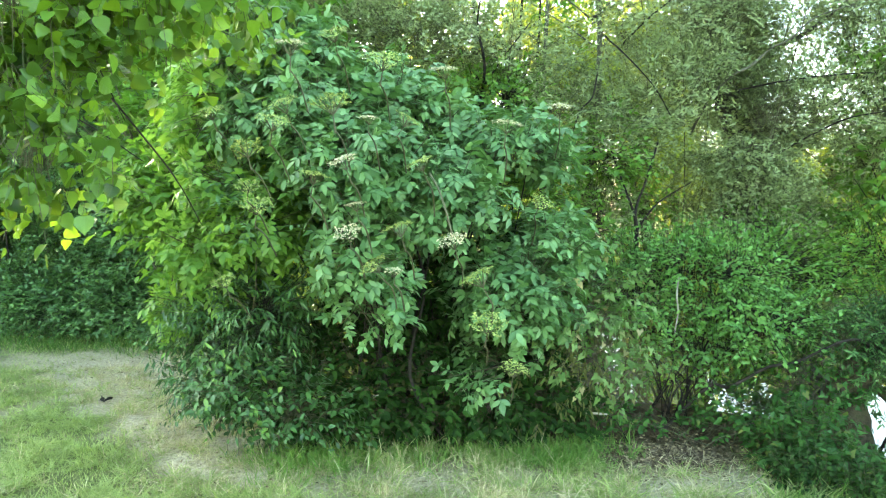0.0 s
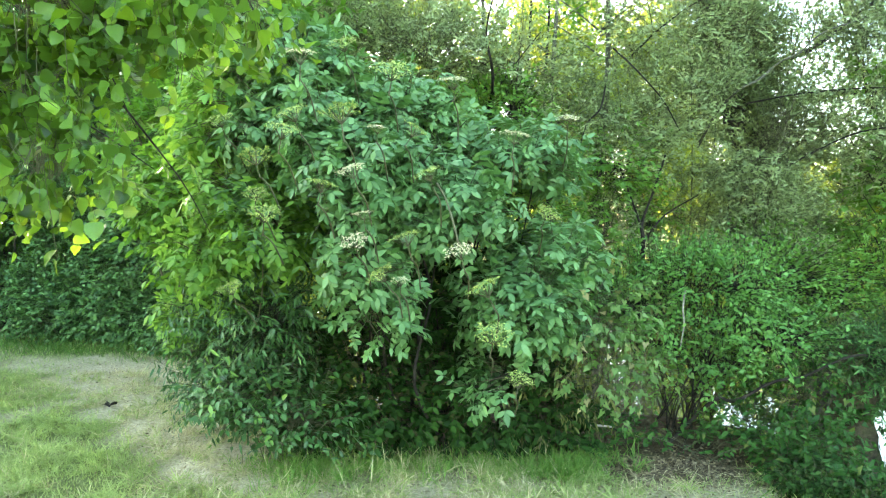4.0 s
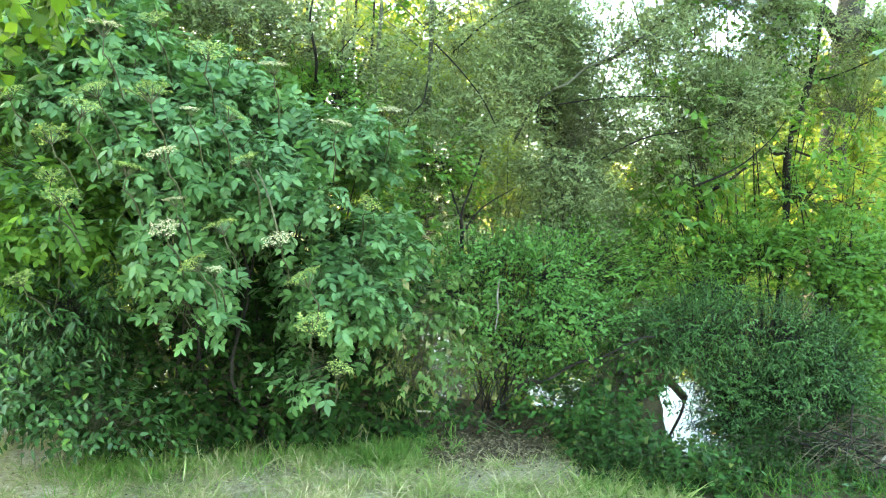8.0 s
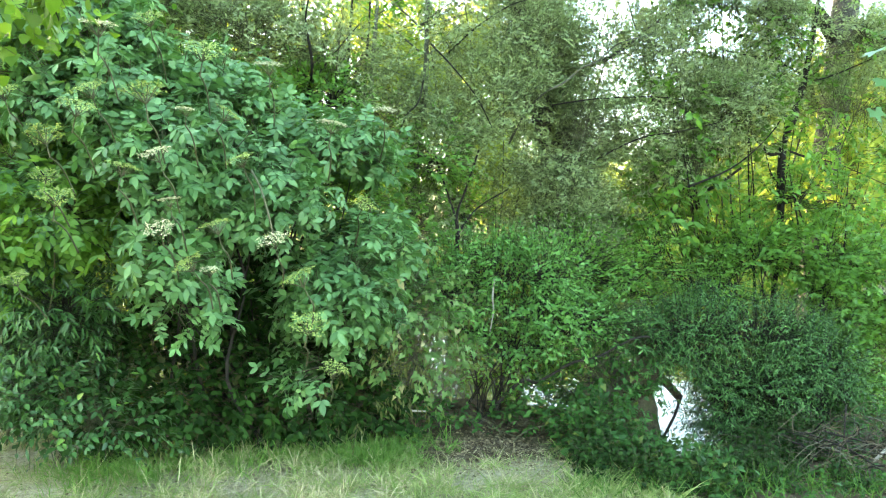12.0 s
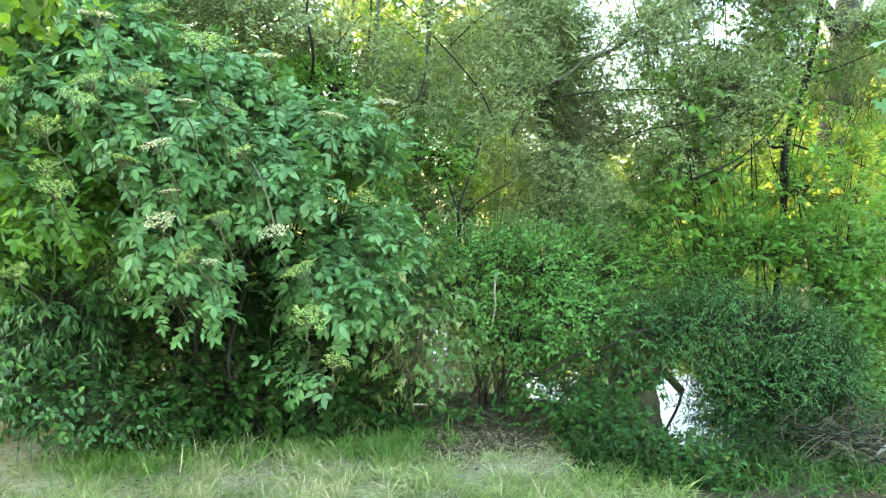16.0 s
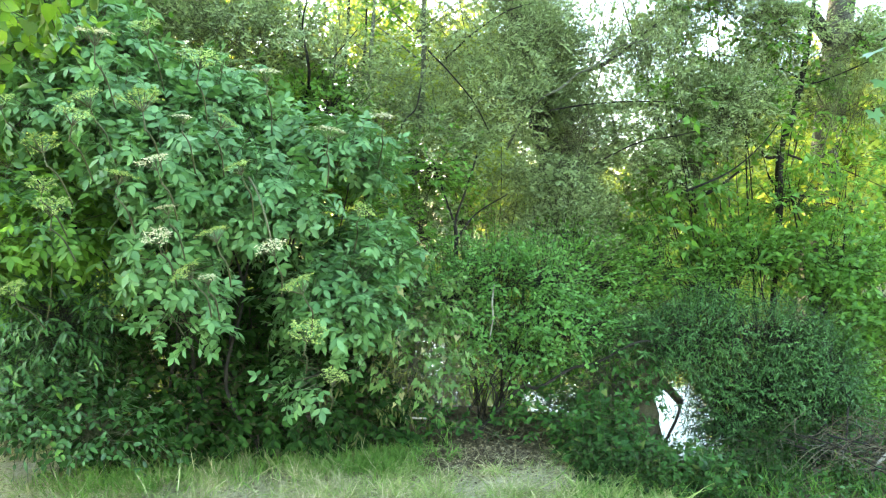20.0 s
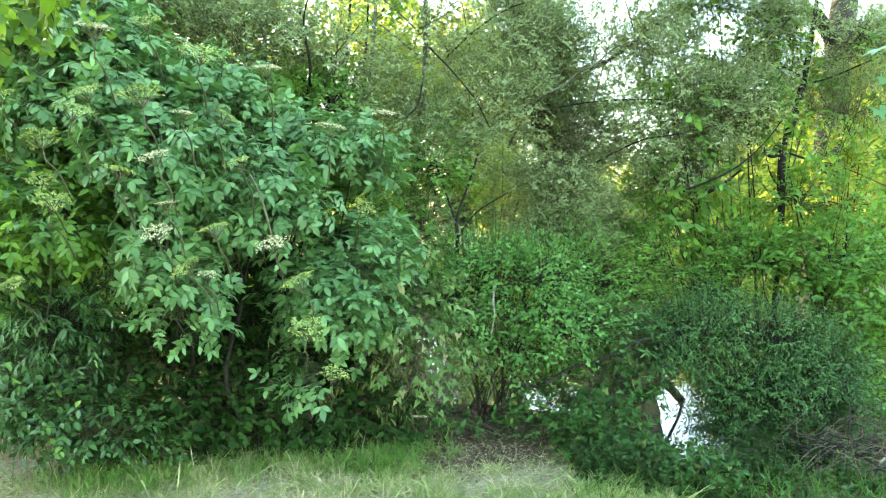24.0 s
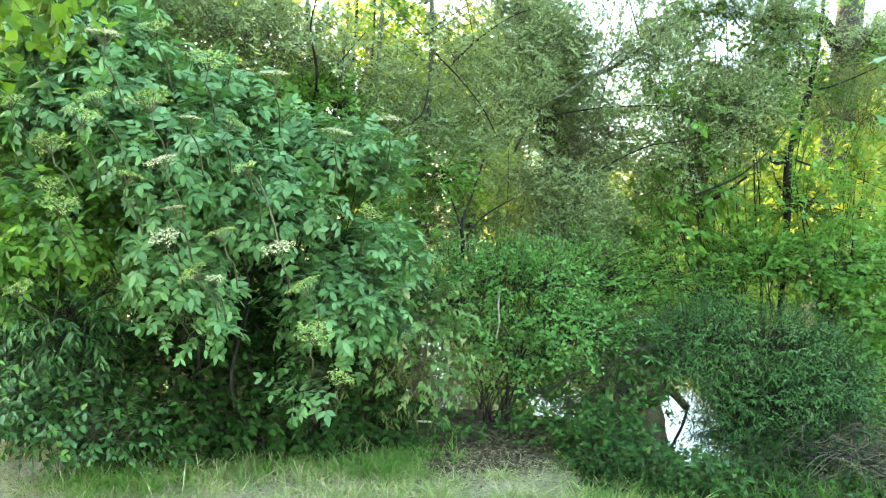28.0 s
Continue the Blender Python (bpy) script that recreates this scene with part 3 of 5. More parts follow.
# ---------------------------------------------------------------- trees on the bank
root = thing("bank_tree", (3.45, 7.1, -0.5), "thick leaning grey trunk overgrown with fine foliage", "tree")
limb("trunk", root, [(3.5, 7.15, -0.9), (3.25, 7.05, 0.6), (3.0, 7.0, 1.6), (2.72, 7.0, 2.65), (2.42, 7.0, 3.75), (2.2, 7.1, 5.5), (2.2, 7.3, 8.5)],
     [0.29, 0.25, 0.23, 0.205, 0.19, 0.15, 0.05], BARK, 14, 0.12)
limb("bough", root, [(2.66, 6.95, 2.7), (2.82, 6.8, 2.8), (2.98, 6.72, 3.02), (3.2, 6.6, 3.13), (3.75, 6.5, 3.55), (4.3, 6.5, 3.8)], [0.034, 0.028, 0.026, 0.02, 0.015, 0.006], BARK, 7, 0.06)
limb("bough", root, [(2.75, 6.95, 2.6), (3.3, 6.8, 2.72), (3.9, 6.7, 2.72), (4.5, 6.7, 2.6)], [0.04, 0.03, 0.02, 0.008], BARK, 6, 0.05)
limb("bough", root, [(2.3, 7.1, 4.8), (1.4, 7.2, 5.6), (0.5, 7.4, 6.2)], [0.08, 0.05, 0.015], BARK, 7, 0.05)
limb("bough", root, [(2.25, 7.2, 5.2), (3.2, 7.6, 6.2), (4.0, 8.0, 7.0)], [0.08, 0.05, 0.015], BARK, 7, 0.05)
s = sprays([(2.2, 7.2, 7.4, 1.8, 1.6, 1.3), (0.7, 7.4, 6.4, 1.2, 1.2, 0.9), (3.8, 7.9, 7.0, 1.2, 1.2, 1.0)], 800, (0.2, 0.4))
at, ax = leaves_on(*s, 7, (0.08, 0.13))
part("crown", spread(SIMPLE, at, ax, "crown", DOGWOOD), root, kind="stuff")
s = sprays([(3.3, 7.0, 0.6, 0.34, 0.32, 0.8), (2.98, 6.95, 1.7, 0.32, 0.3, 0.7), (2.62, 6.95, 2.9, 0.30, 0.28, 0.6), (2.4, 6.95, 3.9, 0.28, 0.26, 0.6), (2.72, 6.8, 2.55, 0.34, 0.24, 0.35, 1.3)], 5400, (0.1, 0.22), gaps=0.25, inner=0.8)
at, ax = leaves_on(*s, 8, (0.035, 0.06), outward=1.2)
part("ivy", spread(SLIM, at, ax, "ivy", FINE), root, "fine leaves climbing over the bark", "stuff")

root = thing("bank_tree", (6.55, 7.7, -0.5), "tall grey trunk with an arching bough", "tree")
limb("trunk", root, [(6.4, 7.7, -0.9), (6.5, 7.65, 1.5), (6.68, 7.6, 3.9), (6.8, 7.6, 6), (6.8, 7.7, 8.5)], [0.22, 0.17, 0.16, 0.13, 0.05], BARK, 12, 0.1)
limb("bough", root, [(6.6, 7.6, 3.7), (6.2, 7.45, 3.98), (5.7, 7.4, 4.02), (5.2, 7.4, 3.85)], [0.09, 0.075, 0.06, 0.03], DARK_BARK, 8, 0.1)
s = sprays([(6.8, 7.7, 7.2, 1.9, 1.7, 1.4), (5.4, 7.6, 6.2, 1.2, 1.2, 0.8)], 700, (0.2, 0.4))
at, ax = leaves_on(*s, 7, (0.08, 0.13))
part("crown", spread(SIMPLE, at, ax, "crown", DOGWOOD), root, kind="stuff")

root = thing("crooked_tree", (4.9, 6.4, -0.6), "dark crooked young tree forking above the shrubs", "tree")
limb("trunk", root, [(4.85, 6.45, -1.0), (4.92, 6.4, 0.6), (4.98, 6.4, 1.6), (4.98, 6.4, 2.25), (5.1, 6.4, 2.6), (5.2, 6.4, 2.95), (5.35, 6.45, 3.6), (5.5, 6.5, 4.6)],
     [0.05, 0.04, 0.036, 0.034, 0.036, 0.03, 0.025, 0.01], DARK_BARK, 8, 0.2)
for pts, r in (([(4.98, 6.4, 2.24), (4.84, 6.4, 2.2), (4.7, 6.38, 2.3), (4.5, 6.35, 2.5), (4.38, 6.3, 2.72)], 0.018), ([(5.0, 6.4, 2.26), (5.3, 6.35, 2.16), (5.55, 6.3, 2.12), (6.2, 6.3, 1.9)], 0.012),
               ([(4.98, 6.4, 1.7), (5.15, 6.3, 1.82), (5.6, 6.25, 1.72), (6.1, 6.2, 1.76)], 0.011), ([(5.1, 6.4, 2.6), (4.85, 6.35, 2.58), (4.4, 6.3, 2.66), (3.9, 6.2, 2.6)], 0.009),
               ([(4.97, 6.4, 1.9), (4.82, 6.36, 2.02), (4.72, 6.34, 2.3)], 0.01), ([(5.2, 6.4, 2.95), (5.45, 6.35, 3.0), (6.0, 6.2, 3.25)], 0.012), ([(5.2, 6.4, 3.0), (4.9, 6.4, 3.12), (4.3, 6.4, 3.2)], 0.012),
               ([(3.9, 6.3, 1.75), (4.2, 6.3, 1.88), (4.45, 6.3, 2.05), (4.6, 6.3, 2.1)], 0.02), ([(5.4, 6.35, 2.14), (5.5, 6.33, 1.95), (5.62, 6.3, 1.8)], 0.006)):
    limb("limb", root, pts, np.linspace(r, r * 0.3, len(pts)), DARK_BARK, 6, 0.2)
CROOKED = [(4.3, 6.6, 2.55, 0.6, 0.4, 0.25), (4.9, 6.7, 3.1, 0.9, 0.5, 0.3), (5.9, 6.6, 2.75, 0.7, 0.4, 0.3), (5.8, 6.8, 2.0, 0.7, 0.4, 0.4, 0.5), (4.3, 6.6, 3.4, 0.8, 0.5, 0.3), (5.6, 6.6, 3.5, 0.9, 0.5, 0.35), (6.3, 6.9, 2.3, 0.5, 0.4, 0.5, 0.6), (5.2, 6.8, 1.7, 0.5, 0.3, 0.3, 0.5)]
s = sprays(CROOKED, 720, (0.15, 0.3), gaps=0.65, gap_size=6.0)
part("twig_growth", twigs_of(*s, 0.003, "twig_growth", DARK_BARK), root, kind="stuff")
at, ax = leaves_on(*s, 7, (0.045, 0.08), droop=0.5)
part("foliage", spread(OVAL, at, ax, "foliage", SHRUB), root, kind="stuff")

# slender stems behind the elder
SAPLINGS = (((1.15, 6.15), 0.032, 0.03, PALE_BARK), ((0.74, 6.25), 0.024, 0.06, PALE_BARK), ((0.25, 6.3), 0.03, -0.05, DARK_BARK), 
            ((-0.15, 6.4), 0.022, 0.1, DARK_BARK), ((-0.4, 6.2), 0.03, -0.08, BARK), ((0.95, 6.6), 0.02, -0.12, DARK_BARK), ((0.5, 6.8), 0.025, 0.1, DARK_BARK))
for (x, y), r, lean, mat in SAPLINGS:
    z0 = float(height(np.array([x]), np.array([y]))[0]) - 0.1
    root = thing("sapling", (x, y, z0 + 0.1), "slender grey stem with thin side twigs", "sapling", "saplings behind the elder")
    bend = rng.normal(size=(5, 2)) * (0.032 if mat is PALE_BARK else 0.05)
    tall = [(x + lean * h / 2.6 + bx, y + by, h) for h, (bx, by) in zip((1.0, 1.9, 2.7, 3.7, 5.4), bend)]
    r = r if mat is PALE_BARK else r * 0.75
    limb("stem", root, [(x, y, z0), *tall], [r * 1.15, r, r * 0.9, r * 0.8, r * 0.6, 0.006], mat, 9, 0.16)
    for k in range(11):
        h, a = rng.uniform(0.9, 3.8), rng.uniform(0, 6.3)
        q = np.array([x + lean * (h / 2.6), y, h])
        w = np.array([math.cos(a), math.sin(a) * 0.6, rng.uniform(0.2, 0.8)])
        limb("twig", root, [q, q + w * 0.25, q + w * 0.6 + np.array([0, 0, -0.04])], [r * 0.28, r * 0.2, 0.002], mat, 5)
    s = sprays([(x + lean, y + 0.3, 2.9, 0.5, 0.3, 0.7), (x + lean, y + 0.3, 4.2, 0.6, 0.5, 0.8)], 120, (0.15, 0.3), gaps=0.45)
    at, ax = leaves_on(*s, 6, (0.05, 0.085))
    part("foliage", spread(SIMPLE, at, ax, "foliage", DOGWOOD), root, kind="stuff")

# ---------------------------------------------------------------- fine-leaved thicket in front of the trunk
FINE_LOOK = dict(stem_radius=0.012, each=1, droop=0.1, length=(0.2, 0.42), wild=0.5, stem_material=STEM, twig=0.0014, outward=0.9)
veil = plant("fine_leaved_tree", (1.9, 6.1, -0.4), "grey-green fine-leaved tree veiling the trunks behind", "tree",
      [(1.35, 5.95, 2.15, 0.5, 0.35, 0.55, 0.55), (1.95, 5.9, 2.35, 0.55, 0.35, 0.55), (2.5, 5.9, 2.1, 0.5, 0.35, 0.6), (1.7, 6.0, 1.65, 0.55, 0.35, 0.4), (2.5, 6.0, 1.5, 0.45, 0.3, 0.4), (3.0, 6.0, 2.3, 0.4, 0.35, 0.35, 0.4),
       (2.0, 6.0, 3.05, 0.8, 0.45, 0.5, 0.7), (3.0, 6.1, 3.2, 0.6, 0.45, 0.45, 0.4), (1.2, 6.1, 2.9, 0.5, 0.4, 0.5, 0.25), (3.0, 6.2, 1.5, 0.35, 0.3, 0.5), (1.7, 6.2, 3.8, 0.8, 0.5, 0.5, 0.5), (2.7, 6.2, 4.0, 0.8, 0.5, 0.5, 0.5), (1.25, 6.0, 1.4, 0.35, 0.3, 0.4), (1.8, 6.2, 1.2, 0.45, 0.3, 0.3), (1.22, 6.3, 1.78, 0.3, 0.25, 0.25, 1.2), (1.55, 6.3, 1.7, 0.25, 0.2, 0.2, 0.8), (2.42, 6.5, 2.9, 0.34, 0.25, 0.8, 1.9), (2.76, 6.4, 2.2, 0.34, 0.25, 0.65, 1.7)],
      SLIM, FINE, 7100, 11, (0.032, 0.058), gaps=0.8, gap_size=6.5, inner=0.3, **FINE_LOOK)
plant("fine_leaved_tree", (4.7, 6.7, -0.8), "grey-green layered branches against the pale sky", "tree",
      [(4.45, 6.7, 2.25, 0.5, 0.3, 0.2), (4.2, 6.2, 2.7, 0.5, 0.3, 0.2), (3.5, 6.2, 2.85, 0.45, 0.35, 0.22, 0.3), (3.4, 6.2, 2.35, 0.4, 0.35, 0.2, 0.4), (4.2, 6.3, 2.45, 0.6, 0.4, 0.2), (3.9, 6.2, 2.1, 0.5, 0.35, 0.16), (3.9, 6.5, 3.2, 0.7, 0.5, 0.3, 0.6), (4.9, 6.85, 2.95, 0.8, 0.4, 0.2), (5.6, 6.3, 2.7, 0.7, 0.4, 0.2, 0.5),
       (4.6, 6.5, 3.6, 0.8, 0.5, 0.35), (5.7, 6.5, 3.4, 0.8, 0.5, 0.35), (4.0, 6.6, 4.2, 0.9, 0.5, 0.4, 0.5), (3.4, 6.4, 3.7, 0.6, 0.4, 0.4, 0.5), (6.3, 6.6, 3.1, 0.6, 0.4, 0.3, 0.25)],
      SLIM, FINE, 6000, 11, (0.034, 0.058), gaps=0.72, gap_size=5.8, inner=0.2, **FINE_LOOK)
plant("fine_leaved_tree", (5.9, 8.0, -1.0), "grey-green fine-leaved tree standing behind the leaning trunk", "tree",
      [(3.7, 7.5, 1.9, 0.55, 0.4, 0.5), (4.0, 7.6, 2.7, 0.6, 0.4, 0.3, 0.4), (4.55, 7.5, 3.05, 0.35, 0.3, 0.25, 0.8), (4.6, 7.8, 3.5, 0.8, 0.4, 0.4, 0.4), (3.5, 7.6, 3.5, 0.6, 0.4, 0.5, 0.3), (4.4, 7.6, 2.0, 0.5, 0.4, 0.4), (2.5, 7.7, 2.65, 0.3, 0.3, 0.4, 1.2), (2.2, 7.6, 3.4, 0.5, 0.3, 0.5, 0.4), (3.3, 7.6, 1.4, 0.4, 0.3, 0.5)],
      SIMPLE, FINE, 2000, 9, (0.04, 0.075), gaps=0.6, gap_size=5.0, inner=0.2, **FINE_LOOK)
plant("fine_leaved_tree", (0.1, 6.0, -0.3), "grey-green fine-leaved tree rising behind the elder", "tree",
      [(-0.3, 5.45, 2.85, 0.55, 0.35, 0.4), (-0.95, 5.6, 3.15, 0.5, 0.4, 0.4), (0.35, 5.45, 2.6, 0.4, 0.3, 0.4), (-0.35, 5.9, 2.9, 0.6, 0.5, 0.6), (0.3, 5.9, 2.9, 0.6, 0.5, 0.6), (0.85, 5.8, 2.3, 0.4, 0.4, 0.5), (-1.0, 6.0, 3.0, 0.5, 0.5, 0.5), (0.7, 6.0, 1.5, 0.4, 0.3, 0.5), (0.2, 6.0, 2.1, 0.5, 0.4, 0.4)],
      SLIM, FINE, 2100, 10, (0.035, 0.06), gaps=0.85, gap_size=5.0, inner=0.2, **FINE_LOOK)

for pts, r, mat in (([(2.05, 6.3, 2.2), (2.11, 6.0, 2.44), (2.23, 5.85, 2.6), (2.38, 5.83, 2.68), (2.53, 5.82, 2.81), (2.68, 5.81, 2.88), (2.87, 5.8, 3.04), (3.2, 5.85, 3.15)], 0.014, PALE_BARK), ([(2.31, 5.9, 2.5), (2.7, 5.8, 2.56), (3.23, 5.8, 2.60), (3.6, 5.9, 2.6)], 0.008, DARK_BARK),
                    ([(2.58, 6.0, 1.95), (3.05, 5.8, 2.22), (3.43, 5.75, 2.3), (4.0, 5.85, 2.44)], 0.009, DARK_BARK), ([(3.6, 6.0, 1.8), (4.05, 5.9, 2.0), (4.4, 5.9, 2.27), (4.69, 6.0, 2.55)], 0.011, DARK_BARK),
                    ([(1.4, 6.0, 2.9), (1.57, 5.7, 3.06), (1.86, 5.7, 3.26), (2.2, 5.8, 3.4)], 0.009, DARK_BARK), ([(1.2, 5.7, 2.9), (1.34, 5.5, 2.68), (1.53, 5.5, 2.46), (1.67, 5.55, 2.24)], 0.009, DARK_BARK),
                    ([(1.45, 5.9, 0.4), (1.4, 5.55, 1.32), (1.38, 5.5, 1.54), (1.46, 5.5, 1.77), (1.55, 5.5, 2.05)], 0.018, DARK_BARK), ([(1.38, 5.5, 1.5), (1.28, 5.5, 1.77), (1.2, 5.5, 2.0)], 0.012, DARK_BARK),
                    ([(1.4, 5.52, 1.4), (1.55, 5.5, 1.6), (1.8, 5.5, 1.75)], 0.009, DARK_BARK), ([(1.12, 5.6, 2.6), (1.06, 5.5, 2.4), (0.97, 5.5, 2.3), (0.9, 5.5, 2.1)], 0.009, DARK_BARK),
                    ([(0.2, 5.9, 2.3), (0.25, 5.4, 2.6), (0.2, 5.35, 2.95), (0.28, 5.4, 3.3)], 0.013, DARK_BARK), ([(0.25, 5.45, 2.5), (0.4, 5.4, 2.7), (0.6, 5.4, 2.95)], 0.008, DARK_BARK)):
    limb("branch", veil, pts, np.linspace(r, r * 0.35, len(pts)), mat, 7, 0.15)

# ---------------------------------------------------------------- shrubs round the elder
plant("dogwood", (-1.6, 5.5, 0), "light green dogwood bush beside the elder", "shrub",
      [(-1.7, 5.2, 1.3, 0.35, 0.35, 0.3), (-1.6, 5.2, 1.7, 0.42, 0.4, 0.4), (-1.6, 5.3, 2.3, 0.45, 0.45, 0.45), (-1.4, 5.1, 2.9, 0.6, 0.5, 0.4), (-2.0, 5.3, 1.75, 0.35, 0.4, 0.4)],
      OVAL, DOGWOOD, 850, 8, (0.055, 0.10), droop=0.5, gaps=0.3)
plant("wild_privet", (-1.5, 5.2, 0), "dark glossy narrow-leaved bush under the dogwood", "shrub",
      [(-1.55, 4.9, 0.85, 0.35, 0.3, 0.3), (-1.75, 5.1, 0.4, 0.25, 0.25, 0.35), (-1.2, 4.6, 0.95, 0.25, 0.25, 0.3), (-1.3, 4.75, 0.55, 0.3, 0.25, 0.3), (-1.5, 4.85, 0.3, 0.25, 0.2, 0.28)],
      LANCE, SKIRT, 900, 8, (0.045, 0.08), droop=0.9, length=(0.15, 0.3), low=-0.9, stem_material=DARK_BARK, stem_radius=0.006, inner=0.3)
plant("hazel", (-2.8, 8.0, 0), "hazel bush with broad light leaves at the lawn's edge", "shrub",
      [(-2.9, 7.3, 2.2, 0.7, 0.6, 0.6), (-2.3, 7.2, 2.8, 0.7, 0.6, 0.5), (-3.6, 7.6, 2.8, 0.8, 0.6, 0.6), (-2.4, 7.4, 1.5, 0.5, 0.5, 0.6), (-3.0, 7.4, 3.5, 0.9, 0.6, 0.5), (-2.1, 7.3, 0.7, 0.3, 0.3, 0.4)],
      OVAL, DOGWOOD, 1050, 8, (0.06, 0.11), droop=0.4, gaps=0.45)
# dark leaf colour makes up the shaded hollow below the elder
plant("bramble_thicket", (-0.4, 5.0, 0), "bramble thicket under the elder, leaves darkened for its shade", "shrub",
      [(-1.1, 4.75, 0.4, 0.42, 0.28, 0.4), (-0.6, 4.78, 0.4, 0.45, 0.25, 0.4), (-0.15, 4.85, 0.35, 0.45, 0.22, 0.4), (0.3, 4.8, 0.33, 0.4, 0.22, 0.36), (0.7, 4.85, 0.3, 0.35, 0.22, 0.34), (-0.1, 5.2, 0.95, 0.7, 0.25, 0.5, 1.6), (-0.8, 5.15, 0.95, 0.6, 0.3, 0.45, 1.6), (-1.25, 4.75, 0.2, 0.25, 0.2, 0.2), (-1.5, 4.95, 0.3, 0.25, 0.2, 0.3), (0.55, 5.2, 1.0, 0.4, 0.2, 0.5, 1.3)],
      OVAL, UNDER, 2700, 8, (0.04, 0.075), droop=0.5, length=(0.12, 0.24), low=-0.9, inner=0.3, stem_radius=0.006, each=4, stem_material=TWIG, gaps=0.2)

plant("hawthorn_scrub", (0.0, 5.6, 0), "small-leaved scrub closing the gaps behind the elder", "shrub",
      [(-0.7, 5.45, 1.6, 0.5, 0.25, 0.5), (0.0, 5.45, 1.7, 0.5, 0.25, 0.5), (0.5, 5.35, 1.6, 0.35, 0.2, 0.4), (-0.4, 5.5, 2.3, 0.6, 0.25, 0.4), (0.3, 5.5, 2.3, 0.4, 0.25, 0.3), (0.75, 5.4, 0.9, 0.25, 0.2, 0.5), (1.15, 5.6, 1.95, 0.3, 0.2, 0.3), (1.15, 5.6, 1.45, 0.25, 0.2, 0.35), (0.42, 5.6, 2.42, 0.2, 0.2, 0.2, 1.2)],
      SIMPLE, SHRUB, 1700, 8, (0.04, 0.065), stem_radius=0.006, each=1, stem_material=DARK_BARK, gaps=0.45, gap_size=6.0, inner=0.2)

plant("hawthorn_scrub", (1.4, 6.1, -0.3), "thin scrub with small leaves between the bare stems", "shrub",
      [(1.38, 6.1, 1.62, 0.2, 0.15, 0.32), (1.62, 6.15, 1.55, 0.2, 0.15, 0.2)],
      SIMPLE, SHRUB, 150, 8, (0.035, 0.06), stem_radius=0.006, each=1, stem_material=DARK_BARK, inner=0.2)

# the elder itself
root = elder = thing("elder_bush", (-0.3, 4.75, 0), "flowering elder bush with pinnate leaves and cream umbels", "shrub")
ELDER_LOBES = [(-0.62, 4.45, 1.70, 0.55, 0.6, 0.36), (-0.95, 4.55, 2.08, 0.42, 0.5, 0.34), (-0.10, 4.55, 1.62, 0.42, 0.5, 0.30), (-0.56, 4.3, 1.29, 0.22, 0.4, 0.2, 0.3), (-0.52, 4.25, 1.02, 0.2, 0.25, 0.2, 0.25),
               (0.38, 4.5, 0.98, 0.28, 0.4, 0.24, 1.0), (0.36, 4.5, 0.62, 0.28, 0.28, 0.24, 1.1), (0.56, 4.75, 1.25, 0.28, 0.35, 0.24, 0.8), (-0.55, 4.85, 2.26, 0.55, 0.45, 0.22, 0.7), (0.36, 4.8, 1.93, 0.40, 0.35, 0.16, 0.55),
               (-1.08, 4.7, 2.55, 0.40, 0.4, 0.18, 0.7), (-1.02, 4.5, 1.62, 0.3, 0.45, 0.25), (-0.78, 4.45, 1.22, 0.25, 0.3, 0.22, 0.35), (-0.15, 4.9, 2.05, 0.3, 0.3, 0.2, 0.5)]
stems_to(root, (-0.3, 5.15, -0.05), ELDER_LOBES, 0.011, DARK_BARK, 2, 0.15)
stems_to(root, (-0.1, 5.2, -0.05), ELDER_LOBES[:5], 0.013, DARK_BARK, 1, 0.15, "trunk")
s = sprays(ELDER_LOBES, 1950, (0.08, 0.24), 0.25, 0.35, -0.5, gaps=0.55, gap_size=8.0)
part("twig_growth", twigs_of(*s, 0.0035, "twig_growth", STEM), root, kind="stuff")
at, ax = rosettes(*s, 2, (0.10, 0.185), 0.3)
kinds = [elder_leaf(n, k) for k, n in enumerate((2, 2, 3, 3, 2, 3))]
pick = rng.integers(0, len(kinds), len(at))
order = np.argsort(at[:, 1] + 0.25 * np.abs(at[:, 2] - 1.3) + 0.2 * rng.random(len(at)))
near = np.zeros(len(at), bool)
near[order[:290]] = True
shared = [mesh_of("leaf", *(lambda k: (k[0], [k[1], k[2]]))(k), ELDER) for k in kinds]
for k in np.flatnonzero(near):
    part("leaf", shared[pick[k]], root).matrix_basis = matrix_of(at[k], ax[k])
for k, kind in enumerate(kinds):
    some = (pick == k) & ~near
    part("foliage", spread(kind, at[some], ax[some], "foliage", ELDER), root, kind="stuff")


